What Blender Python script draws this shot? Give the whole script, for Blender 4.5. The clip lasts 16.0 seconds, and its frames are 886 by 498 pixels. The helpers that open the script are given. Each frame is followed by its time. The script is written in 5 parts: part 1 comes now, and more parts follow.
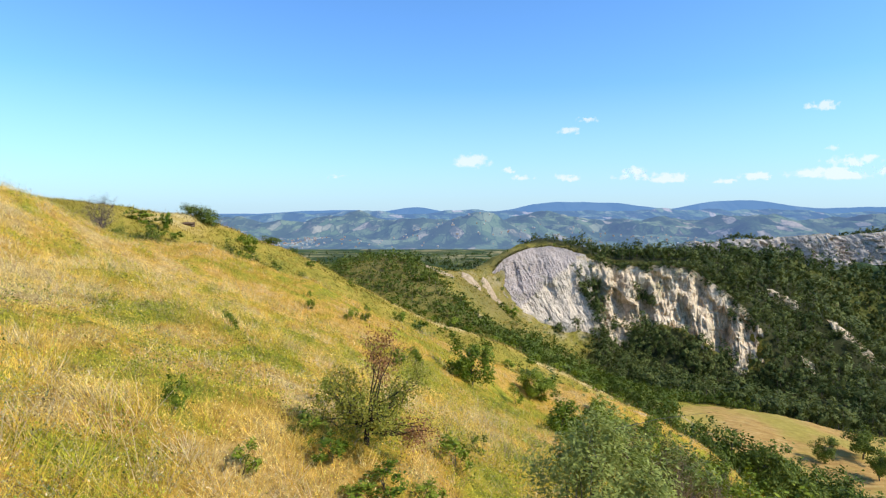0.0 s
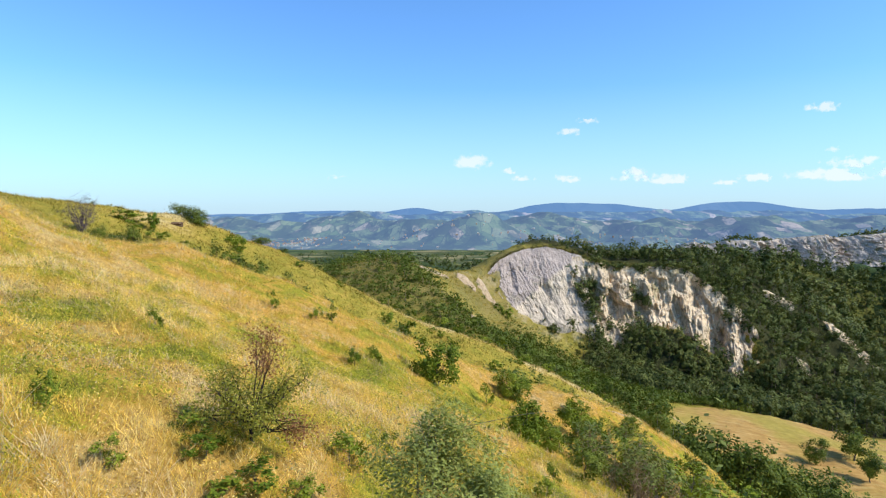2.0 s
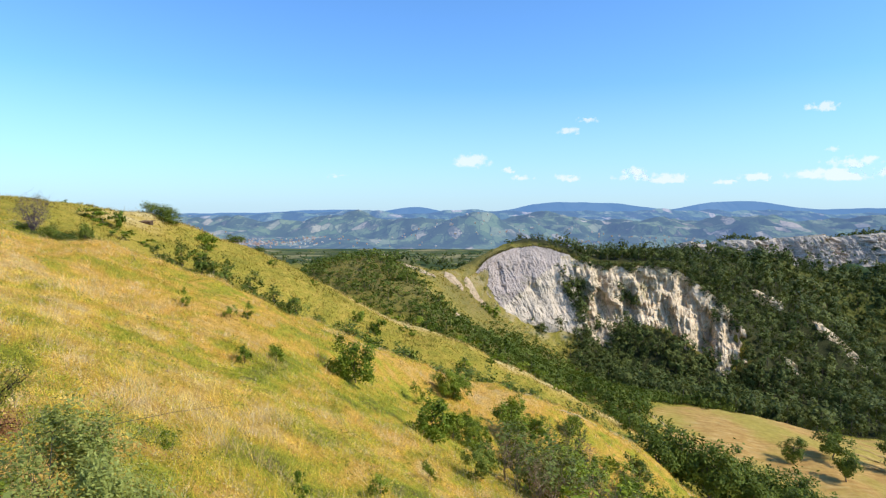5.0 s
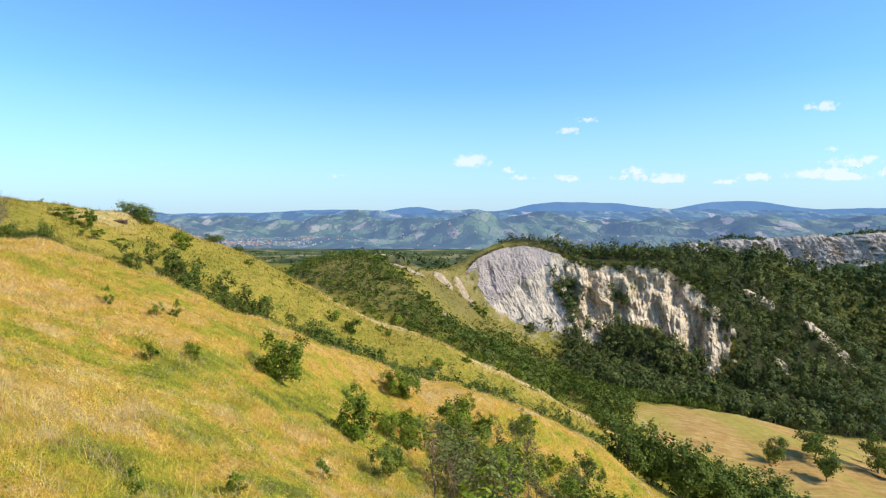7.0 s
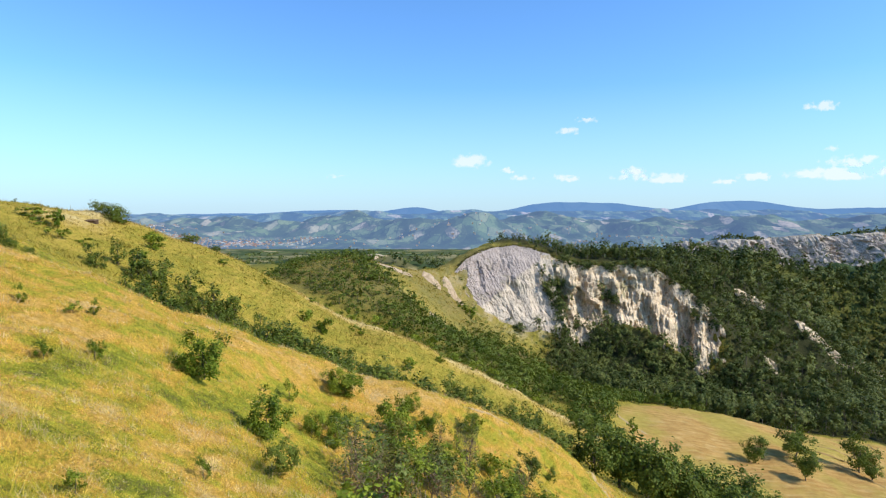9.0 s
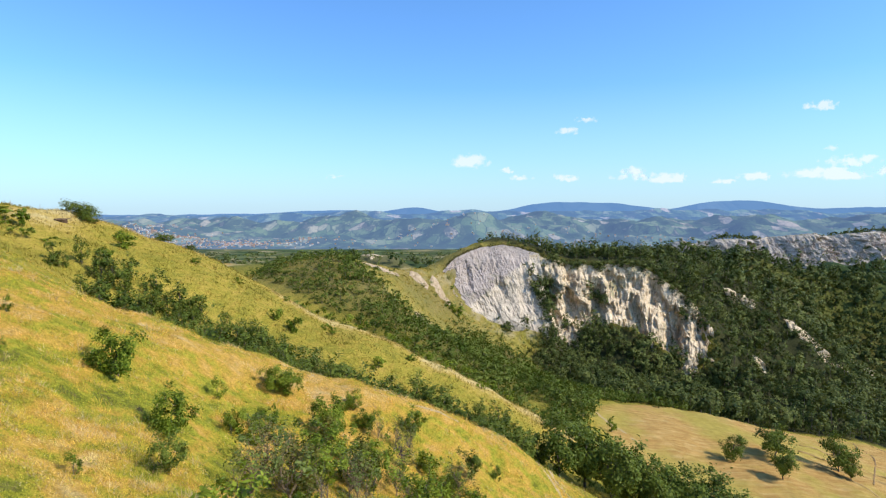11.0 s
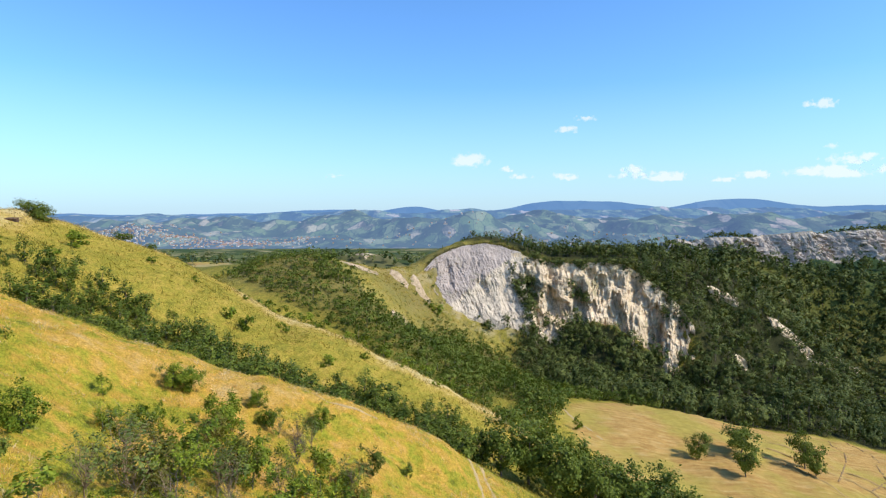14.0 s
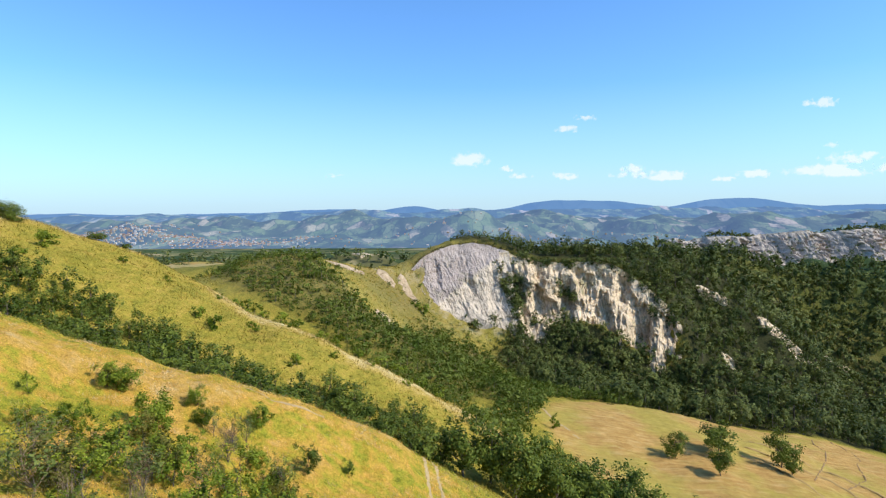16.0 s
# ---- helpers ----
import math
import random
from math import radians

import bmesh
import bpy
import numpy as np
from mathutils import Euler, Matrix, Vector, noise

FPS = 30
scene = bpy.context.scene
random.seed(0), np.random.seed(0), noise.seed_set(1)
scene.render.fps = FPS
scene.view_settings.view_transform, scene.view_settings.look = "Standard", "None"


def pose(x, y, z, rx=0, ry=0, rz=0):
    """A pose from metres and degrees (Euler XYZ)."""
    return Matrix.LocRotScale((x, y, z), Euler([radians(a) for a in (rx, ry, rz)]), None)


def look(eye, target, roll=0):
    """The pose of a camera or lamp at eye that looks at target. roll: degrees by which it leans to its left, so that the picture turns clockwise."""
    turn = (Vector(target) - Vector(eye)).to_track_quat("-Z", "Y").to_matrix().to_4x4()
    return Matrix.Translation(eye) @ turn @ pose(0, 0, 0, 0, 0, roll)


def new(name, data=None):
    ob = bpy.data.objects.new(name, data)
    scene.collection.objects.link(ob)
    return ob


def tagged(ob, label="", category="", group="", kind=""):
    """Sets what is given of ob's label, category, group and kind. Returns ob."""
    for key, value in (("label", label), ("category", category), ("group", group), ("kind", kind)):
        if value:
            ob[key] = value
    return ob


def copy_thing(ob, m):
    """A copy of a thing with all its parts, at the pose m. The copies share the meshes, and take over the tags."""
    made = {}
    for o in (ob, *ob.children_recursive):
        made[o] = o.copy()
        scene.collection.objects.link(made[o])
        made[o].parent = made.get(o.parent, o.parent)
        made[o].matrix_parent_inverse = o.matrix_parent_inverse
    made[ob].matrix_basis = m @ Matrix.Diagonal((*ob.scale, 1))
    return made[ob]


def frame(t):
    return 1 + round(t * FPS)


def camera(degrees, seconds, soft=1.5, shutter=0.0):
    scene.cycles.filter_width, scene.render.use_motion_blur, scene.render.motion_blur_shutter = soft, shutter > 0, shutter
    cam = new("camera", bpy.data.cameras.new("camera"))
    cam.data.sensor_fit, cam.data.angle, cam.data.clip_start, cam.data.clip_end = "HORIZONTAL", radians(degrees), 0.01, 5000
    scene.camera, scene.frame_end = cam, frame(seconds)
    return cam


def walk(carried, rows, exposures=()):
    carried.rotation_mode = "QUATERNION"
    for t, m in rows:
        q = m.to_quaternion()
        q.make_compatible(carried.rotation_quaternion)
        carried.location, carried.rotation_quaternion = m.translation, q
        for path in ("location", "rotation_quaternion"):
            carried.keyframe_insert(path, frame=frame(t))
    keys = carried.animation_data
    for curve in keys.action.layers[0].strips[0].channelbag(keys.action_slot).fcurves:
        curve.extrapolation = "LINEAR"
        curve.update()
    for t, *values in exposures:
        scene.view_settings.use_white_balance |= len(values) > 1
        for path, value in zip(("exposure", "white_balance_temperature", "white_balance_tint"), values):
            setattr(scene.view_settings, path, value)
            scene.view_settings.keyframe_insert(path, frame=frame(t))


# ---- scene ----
cam = camera(73.0, 16.0, soft=1.25)
PATH = [
    (0, (0.00, -0.00, 70.00), (0.57, 99.81, 63.87), 0.01),
    (1, (0.94, -0.09, 69.99), (1.50, 99.73, 63.92), 0.07),
    (2, (2.24, -0.09, 69.95), (2.76, 99.72, 63.94), 0.12),
    (3, (3.79, -0.07, 69.92), (4.30, 99.75, 63.91), 0.16),
    (4.2, (6.03, -0.08, 69.94), (6.53, 99.73, 63.81), 0.20),
    (6.3, (10.64, -0.06, 69.81), (11.11, 99.75, 63.64), 0.20),
    (7.8, (14.36, 0.03, 69.71), (14.80, 99.84, 63.56), 0.17),
    (9.2, (18.07, 0.18, 69.56), (18.47, 99.99, 63.45), 0.09),
    (11.3, (23.94, 0.36, 69.25), (24.29, 100.17, 63.16), -0.00),
    (12.5, (27.57, 0.40, 69.17), (27.87, 100.21, 63.01), -0.09),
    (13.5, (30.58, 0.37, 69.09), (30.81, 100.18, 62.89), -0.13),
    (14.5, (33.50, 0.24, 69.04), (33.69, 100.04, 62.75), -0.15),
    (15.2, (35.60, 0.17, 69.00), (35.77, 99.97, 62.69), -0.17),
    (16, (38.00, 0.13, 68.98), (38.11, 99.93, 62.67), -0.21),
]
walk(cam, [(t, look(eye, target, roll)) for t, eye, target, roll in PATH])

# ---- light ----
SUN_AZ, SUN_EL = radians(107.0), radians(41.0)   # clockwise from +y, above the horizon
SUN_DIR = Vector((math.sin(SUN_AZ) * math.cos(SUN_EL), math.cos(SUN_AZ) * math.cos(SUN_EL), math.sin(SUN_EL)))
scene.view_settings.exposure = 0.0
world = bpy.data.worlds.new("sky")
scene.world = world
world.use_nodes = True
wn, wl = world.node_tree.nodes, world.node_tree.links
sky = wn.new("ShaderNodeTexSky")
sky.sky_type, sky.sun_disc = "NISHITA", False
sky.sun_elevation, sky.sun_rotation = SUN_EL, SUN_AZ
sky.air_density, sky.dust_density, sky.ozone_density, sky.altitude = 1.0, 0.7, 1.3, 300
tint = wn.new("ShaderNodeMix")
tint.data_type, tint.blend_type = "RGBA", "MULTIPLY"
tint.inputs[0].default_value, tint.inputs[7].default_value = 1.0, (0.74, 1.22, 1.74, 1)
wl.new(sky.outputs[0], tint.inputs[6])
sky_way = wn.new("ShaderNodeTexCoord")
sky_z = wn.new("ShaderNodeSeparateXYZ")
wl.new(sky_way.outputs["Generated"], sky_z.inputs[0])
sky_haze = wn.new("ShaderNodeValToRGB")
sky_haze.color_ramp.elements[0].color, sky_haze.color_ramp.elements[1].color = (0.8, 0.8, 0.8, 1), (0, 0, 0, 1)
sky_haze.color_ramp.elements[1].position = 0.2
sky_haze.color_ramp.elements.new(0.08).color = (0.36, 0.36, 0.36, 1)
wl.new(sky_z.outputs[2], sky_haze.inputs[0])
hazy = wn.new("ShaderNodeMix")
hazy.data_type = "RGBA"
hazy.inputs[7].default_value = (4.25, 5.75, 6.9, 1)
wl.new(sky_haze.outputs[0], hazy.inputs[0])
wl.new(tint.outputs[2], hazy.inputs[6])
wl.new(hazy.outputs[2], wn["Background"].inputs[0])
wn["Background"].inputs[1].default_value = 0.14
sun = new("sun", bpy.data.lights.new("sun", "SUN"))
sun.data.energy, sun.data.angle, sun.data.color = 5.0, radians(0.53), (1.0, 0.955, 0.87)
sun.matrix_world = look(SUN_DIR * 200, (0, 0, 0))


# ---- materials ----
class Graph:
    """A small helper to write node materials."""

    def __init__(self, name, rough=0.9, spec=0.2):
        self.m = bpy.data.materials.new(name)
        self.m.use_nodes = True
        self.n, self.l = self.m.node_tree.nodes, self.m.node_tree.links
        self.b = self.n["Principled BSDF"]
        self.b.inputs["Roughness"].default_value = rough
        self.b.inputs["Specular IOR Level"].default_value = spec
        self.co = self.n.new("ShaderNodeTexCoord").outputs["Object"]

    def put(self, sock, v):
        if isinstance(v, bpy.types.NodeSocket):
            self.l.new(v, sock)
        elif isinstance(v, (tuple, list)) and len(v) == 3 and sock.type == "RGBA":
            sock.default_value = (*v, 1)
        else:
            sock.default_value = v

    def scaled(self, s, co=None):
        n = self.n.new("ShaderNodeMapping")
        n.inputs["Scale"].default_value = s
        self.l.new(co or self.co, n.inputs[0])
        return n.outputs[0]

    def noise(self, scale, detail=4, rough=0.55, co=None, warp=0.0):
        n = self.n.new("ShaderNodeTexNoise")
        self.l.new(co or self.co, n.inputs["Vector"])
        for k, v in (("Scale", scale), ("Detail", detail), ("Roughness", rough), ("Distortion", warp)):
            n.inputs[k].default_value = v
        return n.outputs["Fac"]

    def cells(self, scale, co=None, what="Color", feature="F1"):
        n = self.n.new("ShaderNodeTexVoronoi")
        n.feature = feature
        self.l.new(co or self.co, n.inputs["Vector"])
        n.inputs["Scale"].default_value = scale
        return n.outputs[what]

    def ramp(self, fac, stops):
        n = self.n.new("ShaderNodeValToRGB")
        self.l.new(fac, n.inputs[0])
        e = n.color_ramp.elements
        while len(e) < len(stops):
            e.new(0.5)
        for el, (p, c) in zip(e, stops):
            el.position, el.color = p, (*((c,) * 3 if isinstance(c, (int, float)) else c), 1)
        return n.outputs[0]

    def mix(self, fac, a, b, how="MIX"):
        n = self.n.new("ShaderNodeMix")
        n.data_type, n.blend_type = "RGBA", how
        for i, v in ((0, fac), (6, a), (7, b)):
            self.put(n.inputs[i], v)
        return n.outputs[2]

    def math(self, op, a, b=0.0):
        n = self.n.new("ShaderNodeMath")
        n.operation = op
        self.put(n.inputs[0], a)
        self.put(n.inputs[1], b)
        return n.outputs[0]

    def attr(self, name):
        n = self.n.new("ShaderNodeAttribute")
        n.attribute_name = name
        return n.outputs["Fac"]

    def island(self):
        return self.n.new("ShaderNodeNewGeometry").outputs["Random Per Island"]

    def each(self):
        return self.n.new("ShaderNodeObjectInfo").outputs["Random"]

    def bump(self, height, strength, dist):
        n = self.n.new("ShaderNodeBump")
        n.inputs["Strength"].default_value, n.inputs["Distance"].default_value = strength, dist
        self.l.new(height, n.inputs["Height"])
        self.l.new(n.outputs[0], self.b.inputs["Normal"])

    def done(self, colour):
        self.put(self.b.inputs["Base Color"], colour)
        return self.m


def leaf_material(name, dark, mid, light, clear=0.25, rough=0.55, tone=False, own=0.45):
    g = Graph(name, rough, 0.08)
    c = g.ramp(g.island(), [(0.0, dark), (0.5, mid), (1.0, light)])
    c = g.mix(own, c, g.mix(g.attr("tone") if tone else g.each(), dark, light))
    g.put(g.b.inputs["Base Color"], c)
    if clear:
        t = g.n.new("ShaderNodeBsdfTranslucent")
        g.put(t.inputs["Color"], g.mix(1.0, c, (1.3, 1.25, 0.7), "MULTIPLY"))
        s = g.n.new("ShaderNodeMixShader")
        s.inputs[0].default_value = clear
        g.l.new(g.b.outputs[0], s.inputs[1])
        g.l.new(t.outputs[0], s.inputs[2])
        g.l.new(s.outputs[0], g.n["Material Output"].inputs[0])
    return g.m


HUES = [(0.0, (0.17, 0.12, 0.05)), (0.14, (0.20, 0.205, 0.025)), (0.30, (0.32, 0.305, 0.03)), (0.42, (0.43, 0.35, 0.04)), (0.54, (0.54, 0.335, 0.05)), (0.68, (0.62, 0.36, 0.075)), (0.84, (0.61, 0.38, 0.11)), (1.0, (0.60, 0.41, 0.16))]

SHORT = [(0.0, (0.17, 0.13, 0.04)), (0.2, (0.24, 0.215, 0.032)), (0.4, (0.37, 0.30, 0.042)), (0.6, (0.48, 0.335, 0.06)), (0.8, (0.60, 0.42, 0.12)), (1.0, (0.70, 0.53, 0.23))]


def ground_material():
    g = Graph("meadow_and_soil", 0.95, 0.05)
    mid, fine = g.noise(0.9, 5, 0.65), g.noise(7.0, 5, 0.75)
    hue = g.math("ADD", g.attr("hue"), g.math("MULTIPLY", g.math("SUBTRACT", mid, 0.5), 0.85))
    hue = g.math("ADD", hue, g.math("MULTIPLY", g.math("SUBTRACT", fine, 0.5), 0.65))
    meadow = g.mix(g.attr("short"), g.ramp(hue, HUES), g.ramp(hue, SHORT))
    meadow = g.mix(1.0, meadow, g.ramp(g.math("ADD", g.math("MULTIPLY", fine, 0.6), g.math("MULTIPLY", g.noise(2.2, 5, 0.7), 0.4)), [(0.38, 0.42), (0.60, 1.0)]), "MULTIPLY")
    stubble = g.ramp(g.noise(0.9, 5, 0.6, g.scaled((0.12, 1, 1))), [(0.3, (0.35, 0.19, 0.055)), (0.55, (0.46, 0.275, 0.085)), (0.75, (0.54, 0.37, 0.15))])
    stubble = g.mix(g.ramp(g.noise(0.06, 4), [(0.45, 0), (0.62, 0.6)]), stubble, (0.34, 0.30, 0.05))
    stubble = g.mix(1.0, stubble, g.ramp(g.noise(0.5, 5, 0.7), [(0.3, 0.75), (0.7, 1.1)]), "MULTIPLY")
    soil = g.ramp(g.noise(0.7, 5, 0.65), [(0.3, (0.36, 0.26, 0.14)), (0.7, (0.58, 0.48, 0.33))])
    # leaf litter near black: the shade under trees is put into its colour
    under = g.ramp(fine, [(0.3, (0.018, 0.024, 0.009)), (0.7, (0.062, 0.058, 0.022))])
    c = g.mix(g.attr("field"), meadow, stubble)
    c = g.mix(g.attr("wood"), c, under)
    c = g.mix(g.attr("bare"), c, soil)
    plots = g.scaled((1.0, 1.6, 0.0))
    pick = g.n.new("ShaderNodeSeparateColor")
    g.l.new(g.cells(0.012, plots), pick.inputs[0])
    crops = g.ramp(pick.outputs[0], [(0.0, (0.04, 0.065, 0.02)), (0.25, (0.06, 0.085, 0.03)), (0.45, (0.13, 0.145, 0.05)), (0.6, (0.33, 0.26, 0.11)), (0.75, (0.09, 0.11, 0.04)), (1.0, (0.46, 0.34, 0.17))])
    crops = g.mix(g.ramp(g.noise(0.012, 5, 0.65), [(0.48, 0), (0.53, 0.7)]), crops, (0.03, 0.05, 0.016))
    c = g.mix(g.attr("plain"), c, crops)
    g.bump(fine, 0.7, 0.15)
    return g.done(c)


def clay_material(name, pale, mid, dark, veg=0.0, bed=None):
    g = Graph(name, 0.95, 0.05)
    streak = g.noise(1.0, 6, 0.65, g.scaled((0.75, 0.75, 0.06)))
    beds = g.noise(0.35, 4, 0.6, g.scaled((0.08, 0.08, 1.2)))
    f = g.math("ADD", g.math("MULTIPLY", streak, 0.6), g.math("MULTIPLY", beds, 0.25))
    f = g.math("ADD", f, g.math("MULTIPLY", g.noise(0.07, 3, 0.6), 0.25))
    c = g.ramp(f, [(0.42, dark), (0.52, mid), (0.66, pale)])
    if bed:
        xyz = g.n.new("ShaderNodeSeparateXYZ")
        g.l.new(g.co, xyz.inputs[0])
        lift = g.math("ADD", g.math("SUBTRACT", xyz.outputs[2], g.math("MULTIPLY", xyz.outputs[0], bed[0])), g.math("MULTIPLY", g.noise(0.25, 4, 0.6), 5.0))
        g_fac = g.math("MULTIPLY", g.math("SUBTRACT", bed[1], lift), 0.7)
        c = g.mix(g.ramp(g_fac, [(0.0, 0), (1.0, 0.85)]), c, g.ramp(f, [(0.42, (0.30, 0.25, 0.18)), (0.56, bed[2])]))
    if veg:
        m = g.ramp(g.noise(0.13, 6, 0.72), [(0.55, 0), (0.63, veg)])
        c = g.mix(m, c, g.ramp(g.noise(2.0, 4), [(0.3, (0.06, 0.075, 0.02)), (0.7, (0.20, 0.19, 0.06))]))
    g.bump(g.noise(1.6, 7, 0.7), 0.8, 0.5)
    return g.done(c)


def bark_material(name, a, b):
    g = Graph(name, 0.9, 0.1)
    return g.done(g.ramp(g.noise(6, 5, 0.6, g.scaled((3, 3, 0.6))), [(0.3, a), (0.7, b)]))


M_GROUND = ground_material()
M_CLAY_GREY = clay_material("grey_clay", (0.48, 0.385, 0.32), (0.39, 0.315, 0.262), (0.25, 0.198, 0.16), 0.3, (0.69, 6.0, (0.61, 0.49, 0.35)))
M_CLAY_TAN = clay_material("tan_clay", (0.74, 0.58, 0.39), (0.58, 0.44, 0.28), (0.27, 0.185, 0.11), 0.6)
M_CLAY_FAR = clay_material("far_clay", (0.56, 0.455, 0.36), (0.43, 0.35, 0.27), (0.19, 0.155, 0.12), 0.8)
M_CLAY_SADDLE = clay_material("crumbling_clay", (0.52, 0.39, 0.26), (0.42, 0.30, 0.18), (0.25, 0.18, 0.10), 0.9)
M_LEAF_WOOD = leaf_material("oak_wood_leaves", (0.036, 0.054, 0.012), (0.088, 0.113, 0.026), (0.195, 0.205, 0.052), 0.14, tone=True, own=0.62)
M_LEAF_TREE = leaf_material("field_tree_leaves", (0.03, 0.054, 0.008), (0.082, 0.12, 0.015), (0.20, 0.225, 0.034), 0.18)
M_LEAF_SHRUB = leaf_material("shrub_leaves", (0.042, 0.08, 0.006), (0.125, 0.18, 0.014), (0.30, 0.33, 0.035), 0.2)
M_LEAF_SCRUB = leaf_material("scrub_leaves", (0.05, 0.08, 0.009), (0.105, 0.145, 0.018), (0.19, 0.21, 0.038), 0.2, tone=True, own=0.6)
M_LEAF_DULL = leaf_material("dull_brown_leaves", (0.06, 0.06, 0.014), (0.13, 0.115, 0.028), (0.24, 0.19, 0.06), 0.2, tone=True)
M_LEAF_OLIVE = leaf_material("olive_leaves", (0.045, 0.07, 0.012), (0.11, 0.145, 0.028), (0.25, 0.27, 0.07), 0.2)
M_LEAF_YELLOW = leaf_material("yellowing_leaves", (0.07, 0.075, 0.012), (0.14, 0.14, 0.025), (0.26, 0.22, 0.045), 0.3)
M_LEAF_RUST = leaf_material("withered_leaves", (0.17, 0.06, 0.03), (0.30, 0.13, 0.06), (0.42, 0.22, 0.10), 0.25)
M_BARK = bark_material("grey_brown_bark", (0.07, 0.055, 0.04), (0.18, 0.15, 0.115))
M_TWIG = bark_material("dead_twigs", (0.13, 0.09, 0.065), (0.26, 0.20, 0.15))


# ---- land: ridge, slope and gully lines, x y z ----
LINES = {
    "spur_crest": [(-80, 15, 78), (-42, 34, 71.6), (-27, 43.7, 68.3), (-15.2, 47, 66.3), (-4.6, 52.6, 60.5), (2.6, 52.5, 57.4), (9.7, 56, 53.0), (17.8, 61, 51.0), (27, 67, 45.0), (33, 73, 39.6)],
    "spur_face": [(-18, 25, 70.9), (-12.9, 26.4, 67.8), (-6.2, 15.1, 66.1), (-1.4, 11.3, 66.0), (3.5, 16.4, 62.2), (2.7, 23.9, 60.9), (-6.1, 32.6, 63.9), (-11.7, 39.5, 65.2), (2.4, 39, 58.6), (7.5, 34, 56.7)],
    "spur_foot": [(7, 50.7, 54.0), (18.1, 54.4, 49.0), (22.9, 52.8, 46.3), (29, 59.7, 42.2), (12, 36, 53.0), (21, 30, 49.5), (2.5, 8, 62.8), (-14, 5, 69.5), (14, 10, 57), (30, 20, 45.5), (50, 25, 38), (30, -15, 46), (-30, -20, 74), (65, -20, 30)],
    "track": [(36.3, 80, 35.0), (36.6, 74, 36.0), (37, 68, 36.9), (38, 58, 38.6), (40, 45, 39.5)],
    "spur_back": [(-40, 68, 67.5), (-33.5, 69.5, 66.1)],
    "first_gully": [(-46, 74, 68.2), (-29, 79, 61), (-18, 80, 53), (-7, 82, 47.5), (4, 80, 44.0), (15, 79, 39.5), (28, 84, 33.5), (42, 90, 28), (60, 88, 20)],
    "second_crest": [(-110, 125, 73), (-66, 112, 71.2), (-48, 102, 68.6), (-48, 117, 68.8), (-38, 132, 62.2), (-28, 146, 54.5), (-15, 141, 48.9), (-2, 126, 47.0), (12.6, 124, 42.6), (23, 119, 38.2), (33, 119, 33.2), (46, 118, 26.5)],
    "second_face": [(-34.5, 110, 63.0), (-9, 114.6, 50.0), (-22, 108, 56.5), (8, 106, 43.6), (25, 103, 36.0)],
    "second_gully": [(-75, 175, 46), (-42, 172, 42), (-12, 158, 36), (12, 148, 29), (36, 146, 21), (54, 150, 16)],
    "knoll": [(-22, 234, 52.6), (-36, 205, 48.0), (-4, 188, 41.0), (9.5, 177, 34.0), (1.7, 214, 43.8), (16, 218, 29.7), (35.5, 250, 22.5), (44, 220, 15), (60, 196, 11), (-60, 235, 40), (-22, 275, 34), (4, 262, 44.5), (6, 300, 24)],
    "cliff_rim": [(24, 273, 44.5), (34, 283, 51), (49, 288, 53), (64, 287.5, 51.5), (80, 286, 46), (100, 286, 42.5), (118, 286, 43), (130, 286.5, 39), (142, 280, 30), (150, 271, 18)],
    "cliff_foot": [(79, 262, 11), (100, 258, 8), (120, 258, 5), (134, 258, 0)],
    "clay_foot": [(22.7, 265, 38.3), (27.7, 262.5, 31.8), (35.1, 260, 25.6), (42.4, 258, 20.9), (54.5, 256, 16.2), (65.4, 255, 13.8), (73.6, 255, 10.8), (30.1, 247, 26.4)],
    "plateau": [(48, 315, 52), (80, 305, 47.5), (115, 308, 46), (160, 325, 42), (230, 390, 37), (340, 430, 33), (60, 370, 22), (150, 400, 18), (300, 500, 0), (450, 460, 25)],
    "east_side": [(172, 301, 23), (160, 280, 12), (204, 297, 6), (241, 290, -27), (278, 350, -14), (313, 385, 18), (200, 250, -18), (165, 235, -10), (330, 300, -32), (420, 380, -5)],
    "field": [(65, 162, 14.8), (75, 176, 12.3), (97, 145, 8.6), (101.6, 136.6, 7.6), (127, 148, 3), (150, 165, -3.5), (140, 178, -1.5), (105, 185, 6.5), (71, 126, 11.5), (90, 110, 8), (130, 110, 1), (100, 70, 9), (180, 170, -10), (180, 90, -12), (250, 150, -30)],
    "beyond": [(-56, 398, 32), (-150, 330, 25), (-260, 250, 45), (-260, 60, 76), (-160, -60, 80), (120, -80, 8), (250, -60, -25), (380, 100, -40), (420, 250, -38)],
}
PTS = np.array([p for line in LINES.values() for p in line], float)


def plate(d2):
    return np.where(d2 > 1e-9, 0.5 * d2 * np.log(np.maximum(d2, 1e-9)), 0.0)


def solve_plate():
    s = PTS[:, :2] / 100
    k = plate(((s[:, None] - s[None]) ** 2).sum(-1)) + 2e-4 * np.eye(len(s))
    p = np.c_[np.ones(len(s)), s]
    a = np.block([[k, p], [p.T, np.zeros((3, 3))]])
    return np.linalg.solve(a, np.r_[PTS[:, 2], 0, 0, 0])


PLATE = solve_plate()


def smooth(a, b, x):
    t = np.clip((x - a) / (b - a), 0, 1)
    return t * t * (3 - 2 * t)


